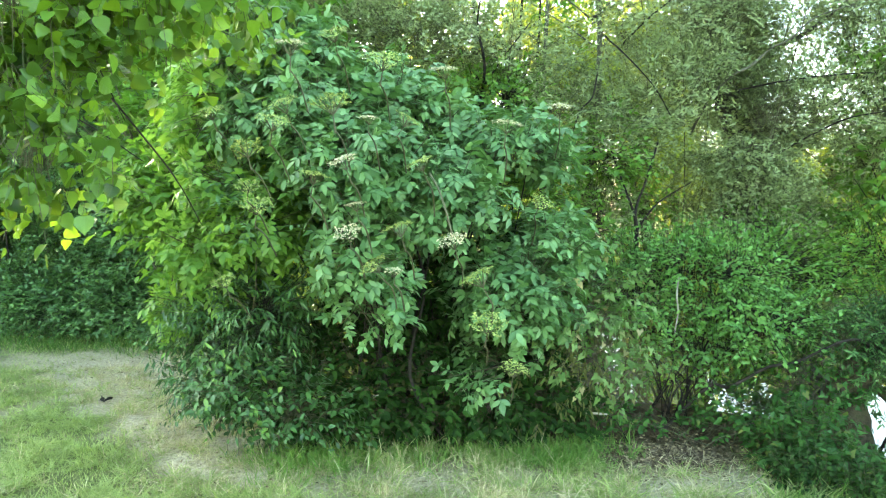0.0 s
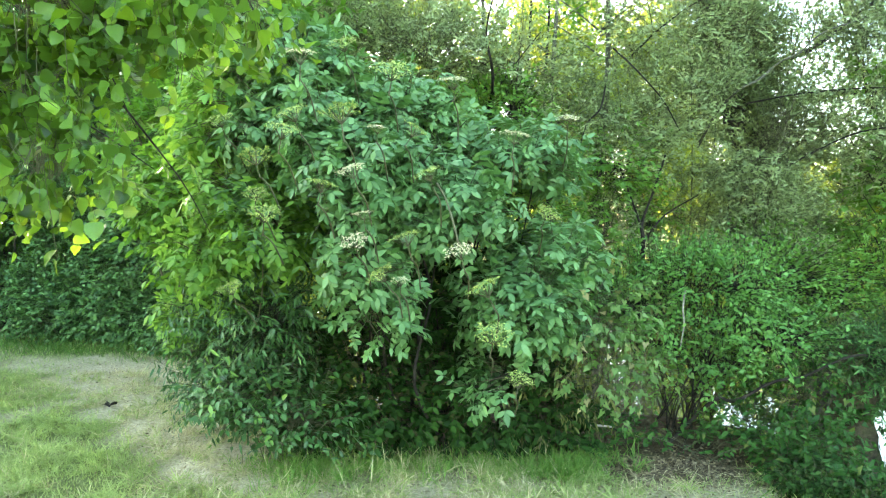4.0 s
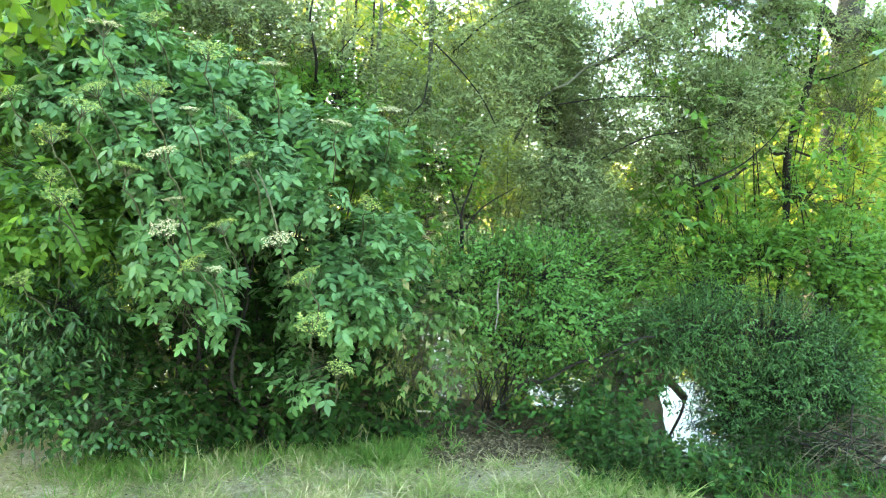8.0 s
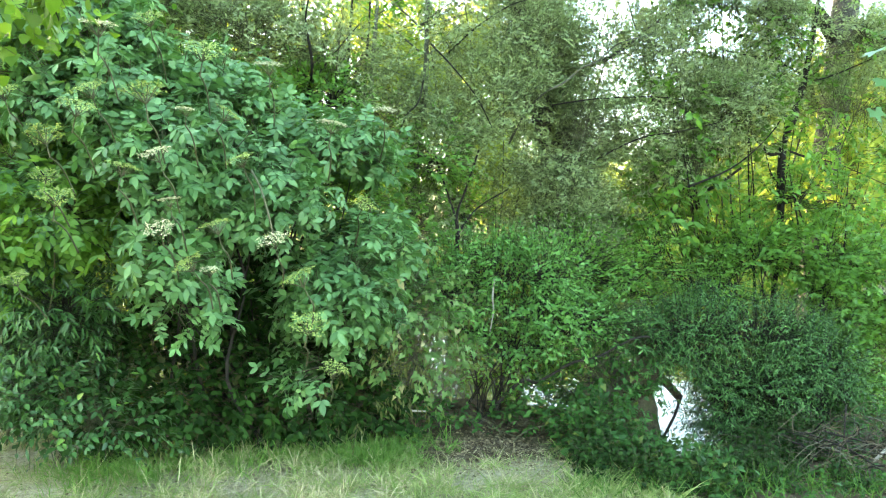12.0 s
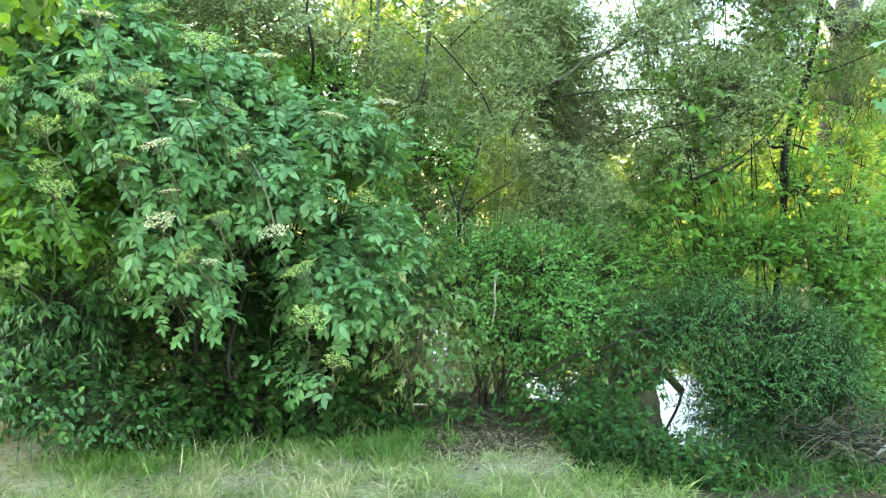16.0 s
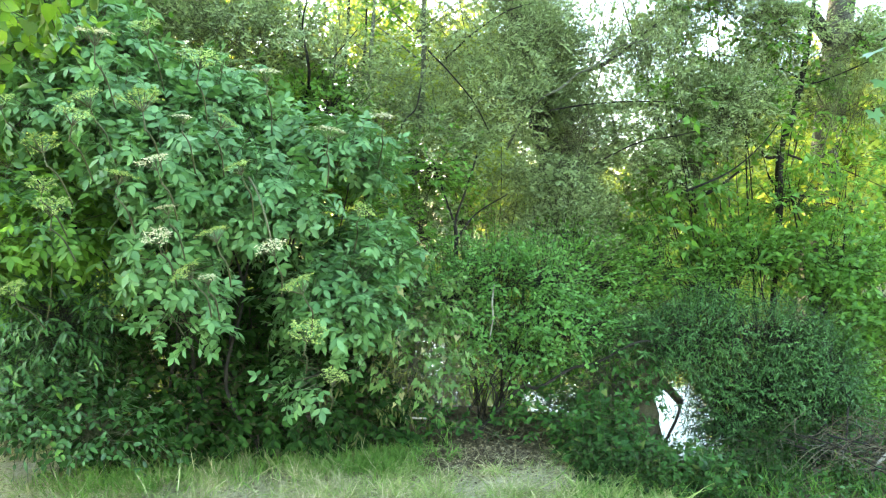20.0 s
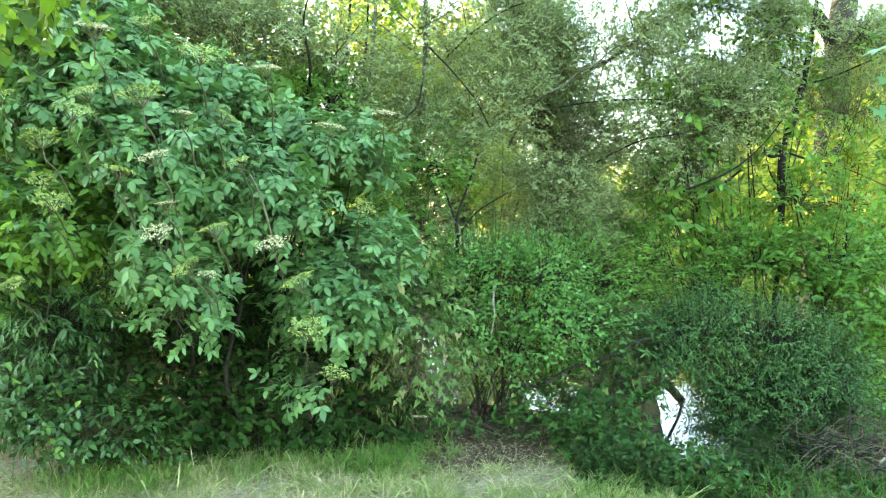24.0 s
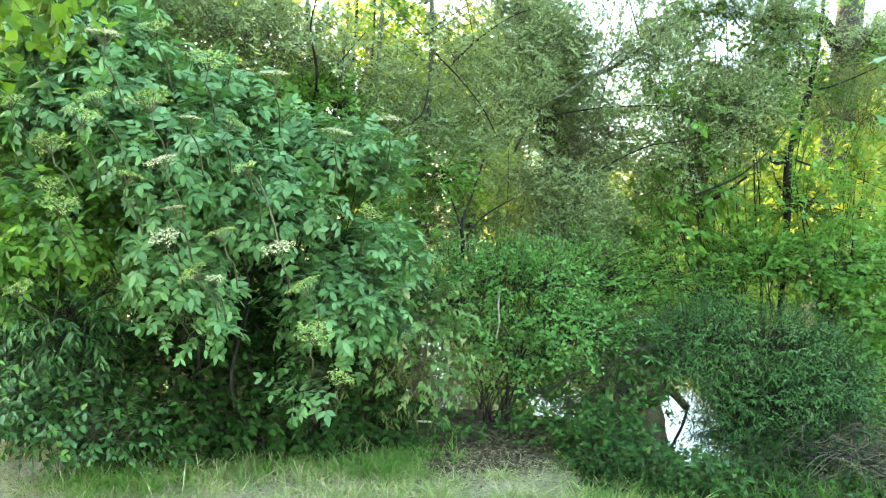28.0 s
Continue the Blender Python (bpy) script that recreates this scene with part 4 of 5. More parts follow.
def umbel(seed, material, many=340):
    """A flat-topped flower head, 1 wide: rays from the stalk, each ending in a cluster of tiny florets."""
    r = np.random.default_rng(seed)
    rays, florets, at = [moved(ROD, Matrix.Translation((0, 0, -0.75)) @ pose(0, 0, 0, 90) @ Matrix.Diagonal((0.025, 0.45, 0.025, 1)))], [], []
    ends = []
    for k in range(13):
        a, d = k * 2.4, 0.46 * math.sqrt((k + 0.4) / 13)
        e = np.array([math.cos(a) * d, math.sin(a) * d, 0.09 - 0.35 * d * d])
        ends.append(e)
        foot = Vector((0, 0, -0.32))
        way = Vector(e) - foot
        rays.append(moved(ROD, Matrix.Translation(foot) @ way.to_track_quat("Y", "Z").to_matrix().to_4x4() @ Matrix.Diagonal((0.012, way.length, 0.012, 1))))
    tops = np.array(ends)[r.integers(0, 13, many)] + r.normal(size=(many, 3)) * (0.065, 0.065, 0.022)
    ax = axes_of(unit(r.normal(size=(many, 3)) * (1, 1, 0.2)), unit(UP + 0.4 * r.normal(size=(many, 3))), r.uniform(0.032, 0.07, many), 1.6)
    v, t, q = joined(rays)
    stalks = mesh_of("stalk", v, [t, q], STEM)
    return spread(SIMPLE, tops, ax, "florets", material), stalks


WHITE_HEADS = [umbel(k, FLOWER) for k in range(3)]
GREEN_HEADS = [umbel(k + 9, BUD) for k in range(3)]
HEADS = [(-0.84, 3.85, 2.44, 0.18, 1), (-0.67, 4.2, 2.58, 0.16, 0), (-0.89, 3.85, 2.13, 0.17, 0), (-0.6, 3.65, 2.1, 0.2, 0), (-0.42, 3.75, 2.03, 0.1, 1), (-0.23, 3.9, 2.04, 0.14, 0), (-0.03, 4.2, 2.36, 0.16, 1),
         (0.31, 4.0, 2.02, 0.16, 1), (0.65, 4.35, 2.16, 0.15, 1), (-0.53, 3.55, 1.8, 0.15, 1), (-0.16, 3.65, 1.79, 0.14, 0), (-0.46, 3.45, 1.58, 0.1, 1), (-0.5, 3.45, 1.45, 0.13, 1), (-0.26, 3.45, 1.47, 0.15, 0)]
HEADS += [(0.0, 3.55, 1.4, 0.15, 1), (-0.38, 3.45, 1.29, 0.14, 0), (-0.28, 3.45, 1.26, 0.09, 1), (0.12, 3.65, 1.21, 0.18, 0), (0.18, 3.65, 0.97, 0.19, 0), (0.31, 3.75, 0.72, 0.15, 0), (-1.0, 3.7, 1.59, 0.17, 0),
          (-1.08, 3.8, 1.89, 0.17, 0), (-0.9, 3.7, 2.02, 0.17, 0), (0.5, 4.1, 1.59, 0.14, 0), (-1.07, 3.8, 1.69, 0.13, 0), (-1.43, 4.3, 2.16, 0.16, 0), (-0.37, 4.1, 2.4, 0.2, 0), (-0.67, 3.55, 1.73, 0.14, 0), (-1.31, 4.1, 1.17, 0.14, 0)]
for k, (x, y, z, wide, open_) in enumerate(HEADS):
    x, y, z = x * 0.92, y * 0.92, 1.52 + (z - 1.52) * 0.92
    tops, stalks = (WHITE_HEADS if open_ else GREEN_HEADS)[k % 3]
    m = Matrix.Translation((x, y, z)) @ pose(0, 0, 0, rng.uniform(8, 38), rng.uniform(-22, 22), rng.uniform(0, 360) if k % 2 else 0) @ Matrix.Diagonal((wide, wide, wide, 1))
    head = part("flower_umbel", stalks, root, "cream white open umbel" if open_ else "greenish cream umbel in bud")
    head.matrix_basis = m
    st = tagged(new("blossom", tops), kind="stuff")
    st.parent = head
    end = m @ Vector((0, 0, -0.7))
    limb("flower_stem", root, [end, end + Vector((0.02, 0.12, -0.05)), end + Vector((0.02, 0.32, -0.16))], [0.0035, 0.004, 0.004], STEM, 5)

limb("stem", root, [(-0.12, 3.9, 1.75), (-0.07, 3.62, 1.66), (-0.03, 3.5, 1.54), (0.0, 3.42, 1.42)], [0.006, 0.0055, 0.005, 0.004], STEM, 6, 0.05)

# elder's left flank as its own bush, sunlight put into the leaf colour
young = thing("lit_elder_flank", (-1.6, 5.1, 0), "left flank of the elder, leaves coloured yellow-green as if sunlit", "shrub")
LIT_LOBES = [(-1.30, 4.55, 1.75, 0.28, 0.35, 0.32), (-1.38, 4.6, 2.25, 0.30, 0.35, 0.32), (-1.50, 4.7, 1.30, 0.26, 0.3, 0.24), (-1.85, 5.05, 0.95, 0.2, 0.25, 0.2, 0.7), (-1.40, 4.75, 2.7, 0.3, 0.35, 0.22), (-1.95, 5.2, 1.7, 0.28, 0.3, 0.3, 0.8), (-1.15, 4.4, 1.45, 0.18, 0.25, 0.22, 0.8)]
stems_to(young, (-1.55, 5.2, -0.05), LIT_LOBES, 0.009, STEM, 1, 0.12)
s = sprays(LIT_LOBES, 620, (0.10, 0.2), 0.2, 0.35, -0.6, gaps=0.35, gap_size=6.0)
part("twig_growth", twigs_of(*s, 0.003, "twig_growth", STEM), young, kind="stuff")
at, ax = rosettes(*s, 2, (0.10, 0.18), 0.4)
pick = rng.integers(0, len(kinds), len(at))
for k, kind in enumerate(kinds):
    part("foliage", spread(kind, at[pick == k], ax[pick == k], "foliage", ELDER_LIT), young, kind="stuff")
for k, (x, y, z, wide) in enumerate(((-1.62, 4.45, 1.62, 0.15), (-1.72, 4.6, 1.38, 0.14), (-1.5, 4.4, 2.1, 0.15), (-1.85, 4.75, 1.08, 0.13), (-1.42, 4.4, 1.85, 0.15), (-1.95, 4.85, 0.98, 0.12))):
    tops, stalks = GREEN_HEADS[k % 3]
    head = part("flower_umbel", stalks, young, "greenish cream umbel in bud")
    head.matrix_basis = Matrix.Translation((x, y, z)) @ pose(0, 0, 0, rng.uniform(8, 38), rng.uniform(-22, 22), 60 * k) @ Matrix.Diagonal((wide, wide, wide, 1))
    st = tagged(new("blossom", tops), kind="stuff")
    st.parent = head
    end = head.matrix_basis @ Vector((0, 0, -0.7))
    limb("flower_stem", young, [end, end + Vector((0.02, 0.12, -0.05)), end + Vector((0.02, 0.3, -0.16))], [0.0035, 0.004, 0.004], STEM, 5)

# scrub coloured dark so that this hollow looks shaded
plant("bramble_thicket", (1.3, 5.6, 0), "tangle of stems and small leaves under the arching bush, darkened for its shaded hollow", "shrub",
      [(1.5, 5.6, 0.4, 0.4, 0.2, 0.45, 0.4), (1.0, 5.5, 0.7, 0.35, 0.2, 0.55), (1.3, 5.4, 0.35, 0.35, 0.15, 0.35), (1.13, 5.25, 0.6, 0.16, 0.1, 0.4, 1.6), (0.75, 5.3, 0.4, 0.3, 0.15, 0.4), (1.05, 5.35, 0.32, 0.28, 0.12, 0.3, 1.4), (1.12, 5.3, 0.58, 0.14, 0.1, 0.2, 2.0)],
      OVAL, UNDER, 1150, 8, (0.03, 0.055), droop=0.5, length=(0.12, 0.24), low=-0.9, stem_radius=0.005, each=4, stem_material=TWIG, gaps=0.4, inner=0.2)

# pale climbing hop at the elder's edge, withered leaves hanging below it
plant("hop_vine", (0.85, 4.85, 0), "pale climbing vine with lobed leaves on the elder's edge", "climber",
      [(0.78, 4.45, 0.95, 0.25, 0.2, 0.35), (0.9, 4.6, 0.6, 0.25, 0.2, 0.35), (1.0, 4.75, 0.9, 0.2, 0.2, 0.3), (1.08, 5.0, 0.55, 0.16, 0.12, 0.32, 1.3)], HOP, HOP_LEAF, 150, 5, (0.04, 0.07), droop=1.2, flat=0.3, stem_radius=0.004, each=3)
plant("withered_vine", (0.95, 4.95, 0), "withered yellow-brown leaves hanging on thin stems", "climber",
      [(0.95, 4.85, 0.55, 0.25, 0.2, 0.4), (1.25, 4.95, 0.5, 0.25, 0.15, 0.4), (0.6, 4.8, 0.35, 0.3, 0.15, 0.3)], LANCE, WITHERED, 170, 6, (0.04, 0.075), droop=2.2, flat=0.1, stem_radius=0.006, each=6, stem_material=TWIG)
spindle = plant("spindle_bush", (1.55, 5.3, 0), "bright green small-leaved bush arching over bare stems", "shrub",
      [(1.55, 5.05, 1.1, 0.42, 0.38, 0.14), (1.2, 5.0, 0.95, 0.28, 0.3, 0.16), (1.95, 5.1, 1.1, 0.32, 0.36, 0.14), (1.85, 5.0, 0.86, 0.4, 0.3, 0.14, 0.8), (2.2, 5.1, 0.72, 0.3, 0.3, 0.2, 0.7), (1.4, 5.2, 0.68, 0.3, 0.2, 0.2, 0.5), (1.65, 5.0, 0.6, 0.3, 0.2, 0.12, 0.5)],
      OVAL, BRIGHT, 900, 11, (0.028, 0.048), droop=0.12, length=(0.2, 0.42), stem_radius=0.007, each=2, stem_material=DARK_BARK, gaps=0.45, gap_size=7.0, outward=0.8, lift=0.1, inner=0.3)
limb("dead_twig", spindle, [(1.47, 4.74, 1.1), (1.445, 4.7, 0.98), (1.45, 4.69, 0.88), (1.43, 4.7, 0.74)], [0.005, 0.006, 0.005, 0.003], PALE_WOOD, 6, 0.1, "pale dead twig hanging from the bush")
plant("hawthorn_scrub", (2.2, 5.5, -0.2), "loose scrub with small leaves over the pond bank", "shrub",
      [(2.3, 5.4, 0.55, 0.4, 0.3, 0.35), (1.9, 5.5, 0.3, 0.4, 0.25, 0.35), (2.5, 5.7, 1.1, 0.4, 0.3, 0.4), (2.1, 5.3, 0.1, 0.35, 0.2, 0.25)],
      SIMPLE, SHRUB, 620, 8, (0.03, 0.055), stem_radius=0.007, each=1, stem_material=DARK_BARK, gaps=0.8, gap_size=9.0)

plant("hawthorn_scrub", (4.5, 6.4, -0.7), "small-leaved scrub above the leaning trunk", "shrub",
      [(2.95, 5.8, 0.95, 0.3, 0.3, 0.3), (3.4, 5.9, 1.15, 0.4, 0.3, 0.3), (3.8, 5.9, 0.95, 0.35, 0.3, 0.25)],
      SIMPLE, SHRUB, 480, 8, (0.03, 0.055), stem_radius=0.007, each=1, stem_material=DARK_BARK, gaps=0.4, gap_size=5.0)

# low leaning willow with the dark gap beside it
root = thing("leaning_willow", (2.45, 5.0, -0.2), "short mossy leaning trunk at the water's edge", "tree")
limb("trunk", root, [(2.64, 4.95, -0.5), (2.70, 5.0, -0.05), (2.76, 5.05, 0.26), (2.95, 5.15, 0.5), (3.25, 5.25, 0.6)], [0.22, 0.165, 0.145, 0.085, 0.045], MOSS_BARK, 14, 0.25)
limb("limb", root, [(2.72, 5.1, 0.38), (2.95, 5.1, 0.28), (3.12, 5.1, 0.12)], [0.05, 0.04, 0.03], MOSS_BARK, 9, 0.12)
limb("limb", root, [(3.1, 5.05, 0.15), (3.03, 5.0, 0.02), (2.93, 5.0, -0.18), (2.9, 5.0, -0.4)], [0.012, 0.012, 0.011, 0.012], DARK_BARK, 7, 0.1)
limb("limb", root, [(1.4, 4.85, 0.06), (1.57, 4.80, 0.26), (1.70, 4.78, 0.38), (1.81, 4.76, 0.37), (2.05, 4.74, 0.50), (2.23, 4.74, 0.53), (2.5, 4.72, 0.66), (2.75, 4.9, 0.64), (2.95, 5.12, 0.52)], [0.016, 0.012, 0.012, 0.012, 0.011, 0.009, 0.008, 0.01, 0.014], DARK_BARK, 8, 0.1, "dark bough reaching down to the bank")
s = sprays([(2.68, 4.92, -0.05, 0.14, 0.12, 0.3), (2.78, 4.98, 0.3, 0.12, 0.1, 0.2)], 70, (0.06, 0.14), -0.2, 0.6, -0.9)
at, ax = leaves_on(*s, 5, (0.03, 0.055), droop=0.9, flat=0.3)
part("ivy", spread(HOP, at, ax, "ivy", IVY), root, "ivy leaves clinging to the trunk", "stuff")
s = sprays([(3.0, 5.2, 0.62, 0.32, 0.3, 0.16), (2.7, 5.1, 0.6, 0.25, 0.25, 0.16), (2.88, 5.0, 0.3, 0.14, 0.12, 0.09, 1.5)], 250, (0.12, 0.26), 0.1, 0.3)
part("twig_growth", twigs_of(*s, 0.0018, "twig_growth", STEM), root, kind="stuff")
at, ax = leaves_on(*s, 9, (0.035, 0.065), droop=0.5)
part("foliage", spread(LANCE, at, ax, "foliage", DOME), root, kind="stuff")
plant("privet_dome", (3.95, 5.3, -0.4), "rounded blue-green bush with narrow drooping leaves", "shrub",
      [(3.30, 5.1, 0.66, 0.42, 0.4, 0.2), (3.75, 5.05, 0.62, 0.42, 0.42, 0.2), (4.2, 5.0, 0.36, 0.34, 0.42, 0.26), (3.65, 4.95, 0.22, 0.36, 0.36, 0.28), (4.05, 4.9, 0.02, 0.4, 0.4, 0.26), (3.33, 4.9, 0.06, 0.12, 0.18, 0.28, 1.6), (3.08, 5.0, 0.5, 0.26, 0.22, 0.12, 1.3), (3.55, 4.8, -0.12, 0.26, 0.25, 0.2), (4.5, 5.05, 0.12, 0.22, 0.3, 0.24)],
      LANCE, DOME, 3300, 11, (0.026, 0.05), droop=0.7, length=(0.16, 0.34), stem_radius=0.01, each=1, stem_material=DARK_BARK, gaps=0.35, gap_size=8.0, twig=0.0014)
plant("ivy_curtain", (2.35, 4.85, -0.1), "ivy hanging from the dark bough", "climber",
      [(2.45, 4.95, 0.15, 0.16, 0.15, 0.32), (2.25, 4.95, 0.25, 0.16, 0.12, 0.28), (2.35, 4.9, 0.4, 0.15, 0.15, 0.2)], HOP, IVY, 110, 6, (0.035, 0.065), droop=1.4, flat=0.2, stem_radius=0.004, each=3)
plant("snowberry", (5.0, 6.0, -0.4), "green bush with round leaves in overlapping sprays", "shrub",
      [(4.4, 6.0, 1.1, 0.5, 0.45, 0.35), (5.0, 5.9, 1.2, 0.55, 0.45, 0.35), (5.5, 5.8, 0.9, 0.6, 0.5, 0.4), (4.9, 5.7, 0.65, 0.6, 0.45, 0.4), (5.5, 5.5, 0.3, 0.6, 0.45, 0.4), (4.75, 5.5, 0.15, 0.5, 0.4, 0.4), (4.1, 6.0, 0.85, 0.35, 0.4, 0.3), (4.85, 6.05, 1.75, 0.35, 0.25, 0.24, 0.8), (5.35, 6.0, 1.72, 0.35, 0.25, 0.24, 0.8)],
      OVAL, SHRUB, 1750, 8, (0.045, 0.075), droop=0.4, stem_radius=0.012, each=2, stem_material=DARK_BARK, gaps=0.2)
plant("hazel", (4.9, 6.6, -0.6), "broad-leaved hazel branches in front of the sunlit bank", "shrub",
      [(3.6, 6.3, 1.35, 0.45, 0.3, 0.2), (4.2, 6.4, 1.6, 0.45, 0.35, 0.2), (3.9, 6.4, 1.95, 0.5, 0.35, 0.18), (5.9, 6.2, 1.35, 0.5, 0.35, 0.25), (3.55, 6.1, 2.55, 0.4, 0.3, 0.14), (4.35, 6.1, 2.62, 0.4, 0.3, 0.14), (3.75, 6.1, 1.9, 0.35, 0.3, 0.14), (3.5, 6.1, 1.55, 0.4, 0.3, 0.16), (4.85, 6.1, 2.3, 0.35, 0.3, 0.16)],
      OVAL, SHRUB, 330, 6, (0.06, 0.115), droop=0.6, stem_radius=0.012, each=2, stem_material=DARK_BARK)

# GOLD brings its sunlit yellow to these nearer leaves by colour
plant("maple_sapling", (6.0, 6.9, -0.7), "young maple with broad lobed leaves, tinted sunlit yellow-green", "sapling",
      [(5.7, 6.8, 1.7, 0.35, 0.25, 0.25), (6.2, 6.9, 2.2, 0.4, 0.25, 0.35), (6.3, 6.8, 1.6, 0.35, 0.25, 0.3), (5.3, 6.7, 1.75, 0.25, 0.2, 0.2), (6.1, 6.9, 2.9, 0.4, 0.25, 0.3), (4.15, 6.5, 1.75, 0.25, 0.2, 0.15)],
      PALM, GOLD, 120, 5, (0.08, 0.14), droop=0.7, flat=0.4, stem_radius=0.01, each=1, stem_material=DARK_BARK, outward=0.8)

# ---------------------------------------------------------------- low plants, litter and deadwood
plant("nettle_patch", (1.6, 4.75, 0), "low nettles and ivy along the bank", "nettles",
      [(0.95, 4.85, 0.1, 0.3, 0.15, 0.14), (1.4, 4.95, 0.12, 0.35, 0.18, 0.18), (1.85, 4.8, 0.1, 0.35, 0.2, 0.2), (2.2, 4.5, 0.05, 0.3, 0.25, 0.18), (2.0, 5.1, 0.05, 0.4, 0.2, 0.2, 0.7)],
      OVAL, IVY, 420, 7, (0.03, 0.06), droop=0.3, length=(0.1, 0.2), stem_radius=0.002, each=4, low=-0.2)
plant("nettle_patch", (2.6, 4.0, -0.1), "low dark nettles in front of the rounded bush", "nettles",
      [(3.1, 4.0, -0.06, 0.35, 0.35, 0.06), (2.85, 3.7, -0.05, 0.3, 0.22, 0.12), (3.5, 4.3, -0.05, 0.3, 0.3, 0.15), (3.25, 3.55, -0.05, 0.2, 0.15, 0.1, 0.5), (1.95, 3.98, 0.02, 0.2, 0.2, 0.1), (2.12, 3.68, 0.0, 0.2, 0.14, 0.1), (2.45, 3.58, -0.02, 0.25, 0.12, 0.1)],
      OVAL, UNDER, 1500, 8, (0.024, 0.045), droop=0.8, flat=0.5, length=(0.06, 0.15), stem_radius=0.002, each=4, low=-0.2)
plant("nettle_patch", (2.4, 4.0, -0.1), "broad-leaved ground elder at the edge of the grass", "weeds",
      [(2.15, 4.15, -0.02, 0.3, 0.3, 0.15), (2.6, 4.05, -0.1, 0.35, 0.35, 0.1), (2.4, 3.75, -0.03, 0.3, 0.25, 0.13), (2.0, 4.4, 0.05, 0.25, 0.2, 0.15)],
      HOP, IVY, 520, 6, (0.035, 0.065), droop=0.5, flat=0.9, length=(0.08, 0.18), stem_radius=0.002, each=4, low=-0.1)
plant("nettle_patch", (3.9, 4.1, -0.1), "small green weeds growing through the twigs", "nettles",
      [(3.4, 3.65, -0.03, 0.25, 0.15, 0.08), (2.55, 3.4, -0.02, 0.3, 0.12, 0.07), (3.05, 3.35, -0.03, 0.3, 0.12, 0.07), (3.5, 3.4, -0.03, 0.25, 0.12, 0.07), (3.9, 4.0, -0.03, 0.3, 0.25, 0.1), (4.3, 4.4, 0.0, 0.3, 0.3, 0.2)], OVAL, IVY, 330, 6, (0.025, 0.05), droop=0.3, length=(0.06, 0.15), stem_radius=0.003, each=4, low=-0.2)
plant("dark_skirt_plant", (-1.25, 4.65, 0), "broad blue-green leaves at the foot of the elder", "plant",
      [(-1.25, 4.55, 0.42, 0.25, 0.2, 0.2), (-1.0, 4.5, 0.3, 0.25, 0.18, 0.18), (-1.45, 4.75, 0.4, 0.2, 0.2, 0.25)],
      OVAL, SKIRT, 340, 6, (0.03, 0.065), droop=0.6, stem_radius=0.0025, each=3, low=-0.3)

root = thing("brush_pile", (3.6, 3.95, -0.1), "heap of dry grey-brown twigs at the foot of the bush", "brushwood")
for k in range(290):
    c = np.array([rng.uniform(3.2, 4.5), 0, 0])
    c[1] = 3.5 + 0.35 * (c[0] - 3.05) + rng.uniform(-0.2, 0.65)
    a, e, n = rng.uniform(0, 6.3), rng.normal() * 0.35, rng.uniform(0.15, 0.5)
    w = np.array([math.cos(a) * math.cos(e), math.sin(a) * math.cos(e), math.sin(e)]) * n * 0.5
    c[2] = height(c[0], c[1]) + 0.01 + abs(w[2]) + rng.uniform(0, 0.16)
    b1, b2 = rng.normal(size=3) * 0.09 * n, rng.normal(size=3) * 0.09 * n
    r = rng.uniform(0.0012, 0.0035) if k % 15 else 0.007
    limb("twig", root, [c - w, c - w * 0.3 + b1, c + w * 0.4 + b2, c + w], [r, r * 0.9, r * 0.7, r * 0.4], PALE_BARK if k % 6 == 1 else TWIG if k % 3 else DARK_BARK, 5)
root = thing("fallen_branch", (3.75, 3.75, 0.0), "pale barkless branch lying on the twigs", "branch")
limb("wood", root, [(3.55, 3.62, 0.08), (3.75, 3.72, 0.12), (3.95, 3.85, 0.15), (4.25, 3.9, 0.2)], [0.008, 0.013, 0.015, 0.015], PALE_WOOD, 8, 0.08)
root = thing("fallen_branch", (1.15, 4.72, 0.0), "short pale broken stick among the stems", "branch")
limb("wood", root, [(0.83, 4.6, 0.25), (0.90, 4.62, 0.24), (0.98, 4.66, 0.222)], [0.006, 0.007, 0.006], PALE_WOOD, 8, 0.05)
limb("bark_end", root, [(0.98, 4.66, 0.222), (1.06, 4.7, 0.15), (1.15, 4.74, -0.02)], [0.005, 0.004, 0.004], DARK_BARK, 6, 0.05)
root = thing("dead_leaf_clump", (-2.93, 5.95, 0.0), "crumpled dark brown leaf lying on the worn strip", "leaf")
for x, y, turn, size in ((-2.93, 5.95, 20, 0.09), (-2.88, 5.97, 130, 0.07), (-2.97, 5.93, 250, 0.06)):
    part("leaf", mesh_of("leaf", CORDATE[0] * (1, 1, 3), [CORDATE[1], CORDATE[2]], DARK_BARK), root).matrix_basis = pose(x, y, 0.035, 12, 10, turn) @ Matrix.Diagonal((size, size, size, 1))
root = thing("log", (1.25, 5.25, 0.08), "short brown log lying under the bush", "log")
limb("wood", root, [(1.1, 5.25, 0.1), (1.25, 5.27, 0.1), (1.42, 5.28, 0.09)], [0.035, 0.038, 0.034], MOSS_BARK, 10, 0.06)


def lawn_points(n, x0, x1, y0, y1):
    """Points on the ground, thinner with distance."""
    x, y = rng.uniform(x0, x1, n), y0 + (y1 - y0) * rng.random(n) ** 1.8
    return x, y


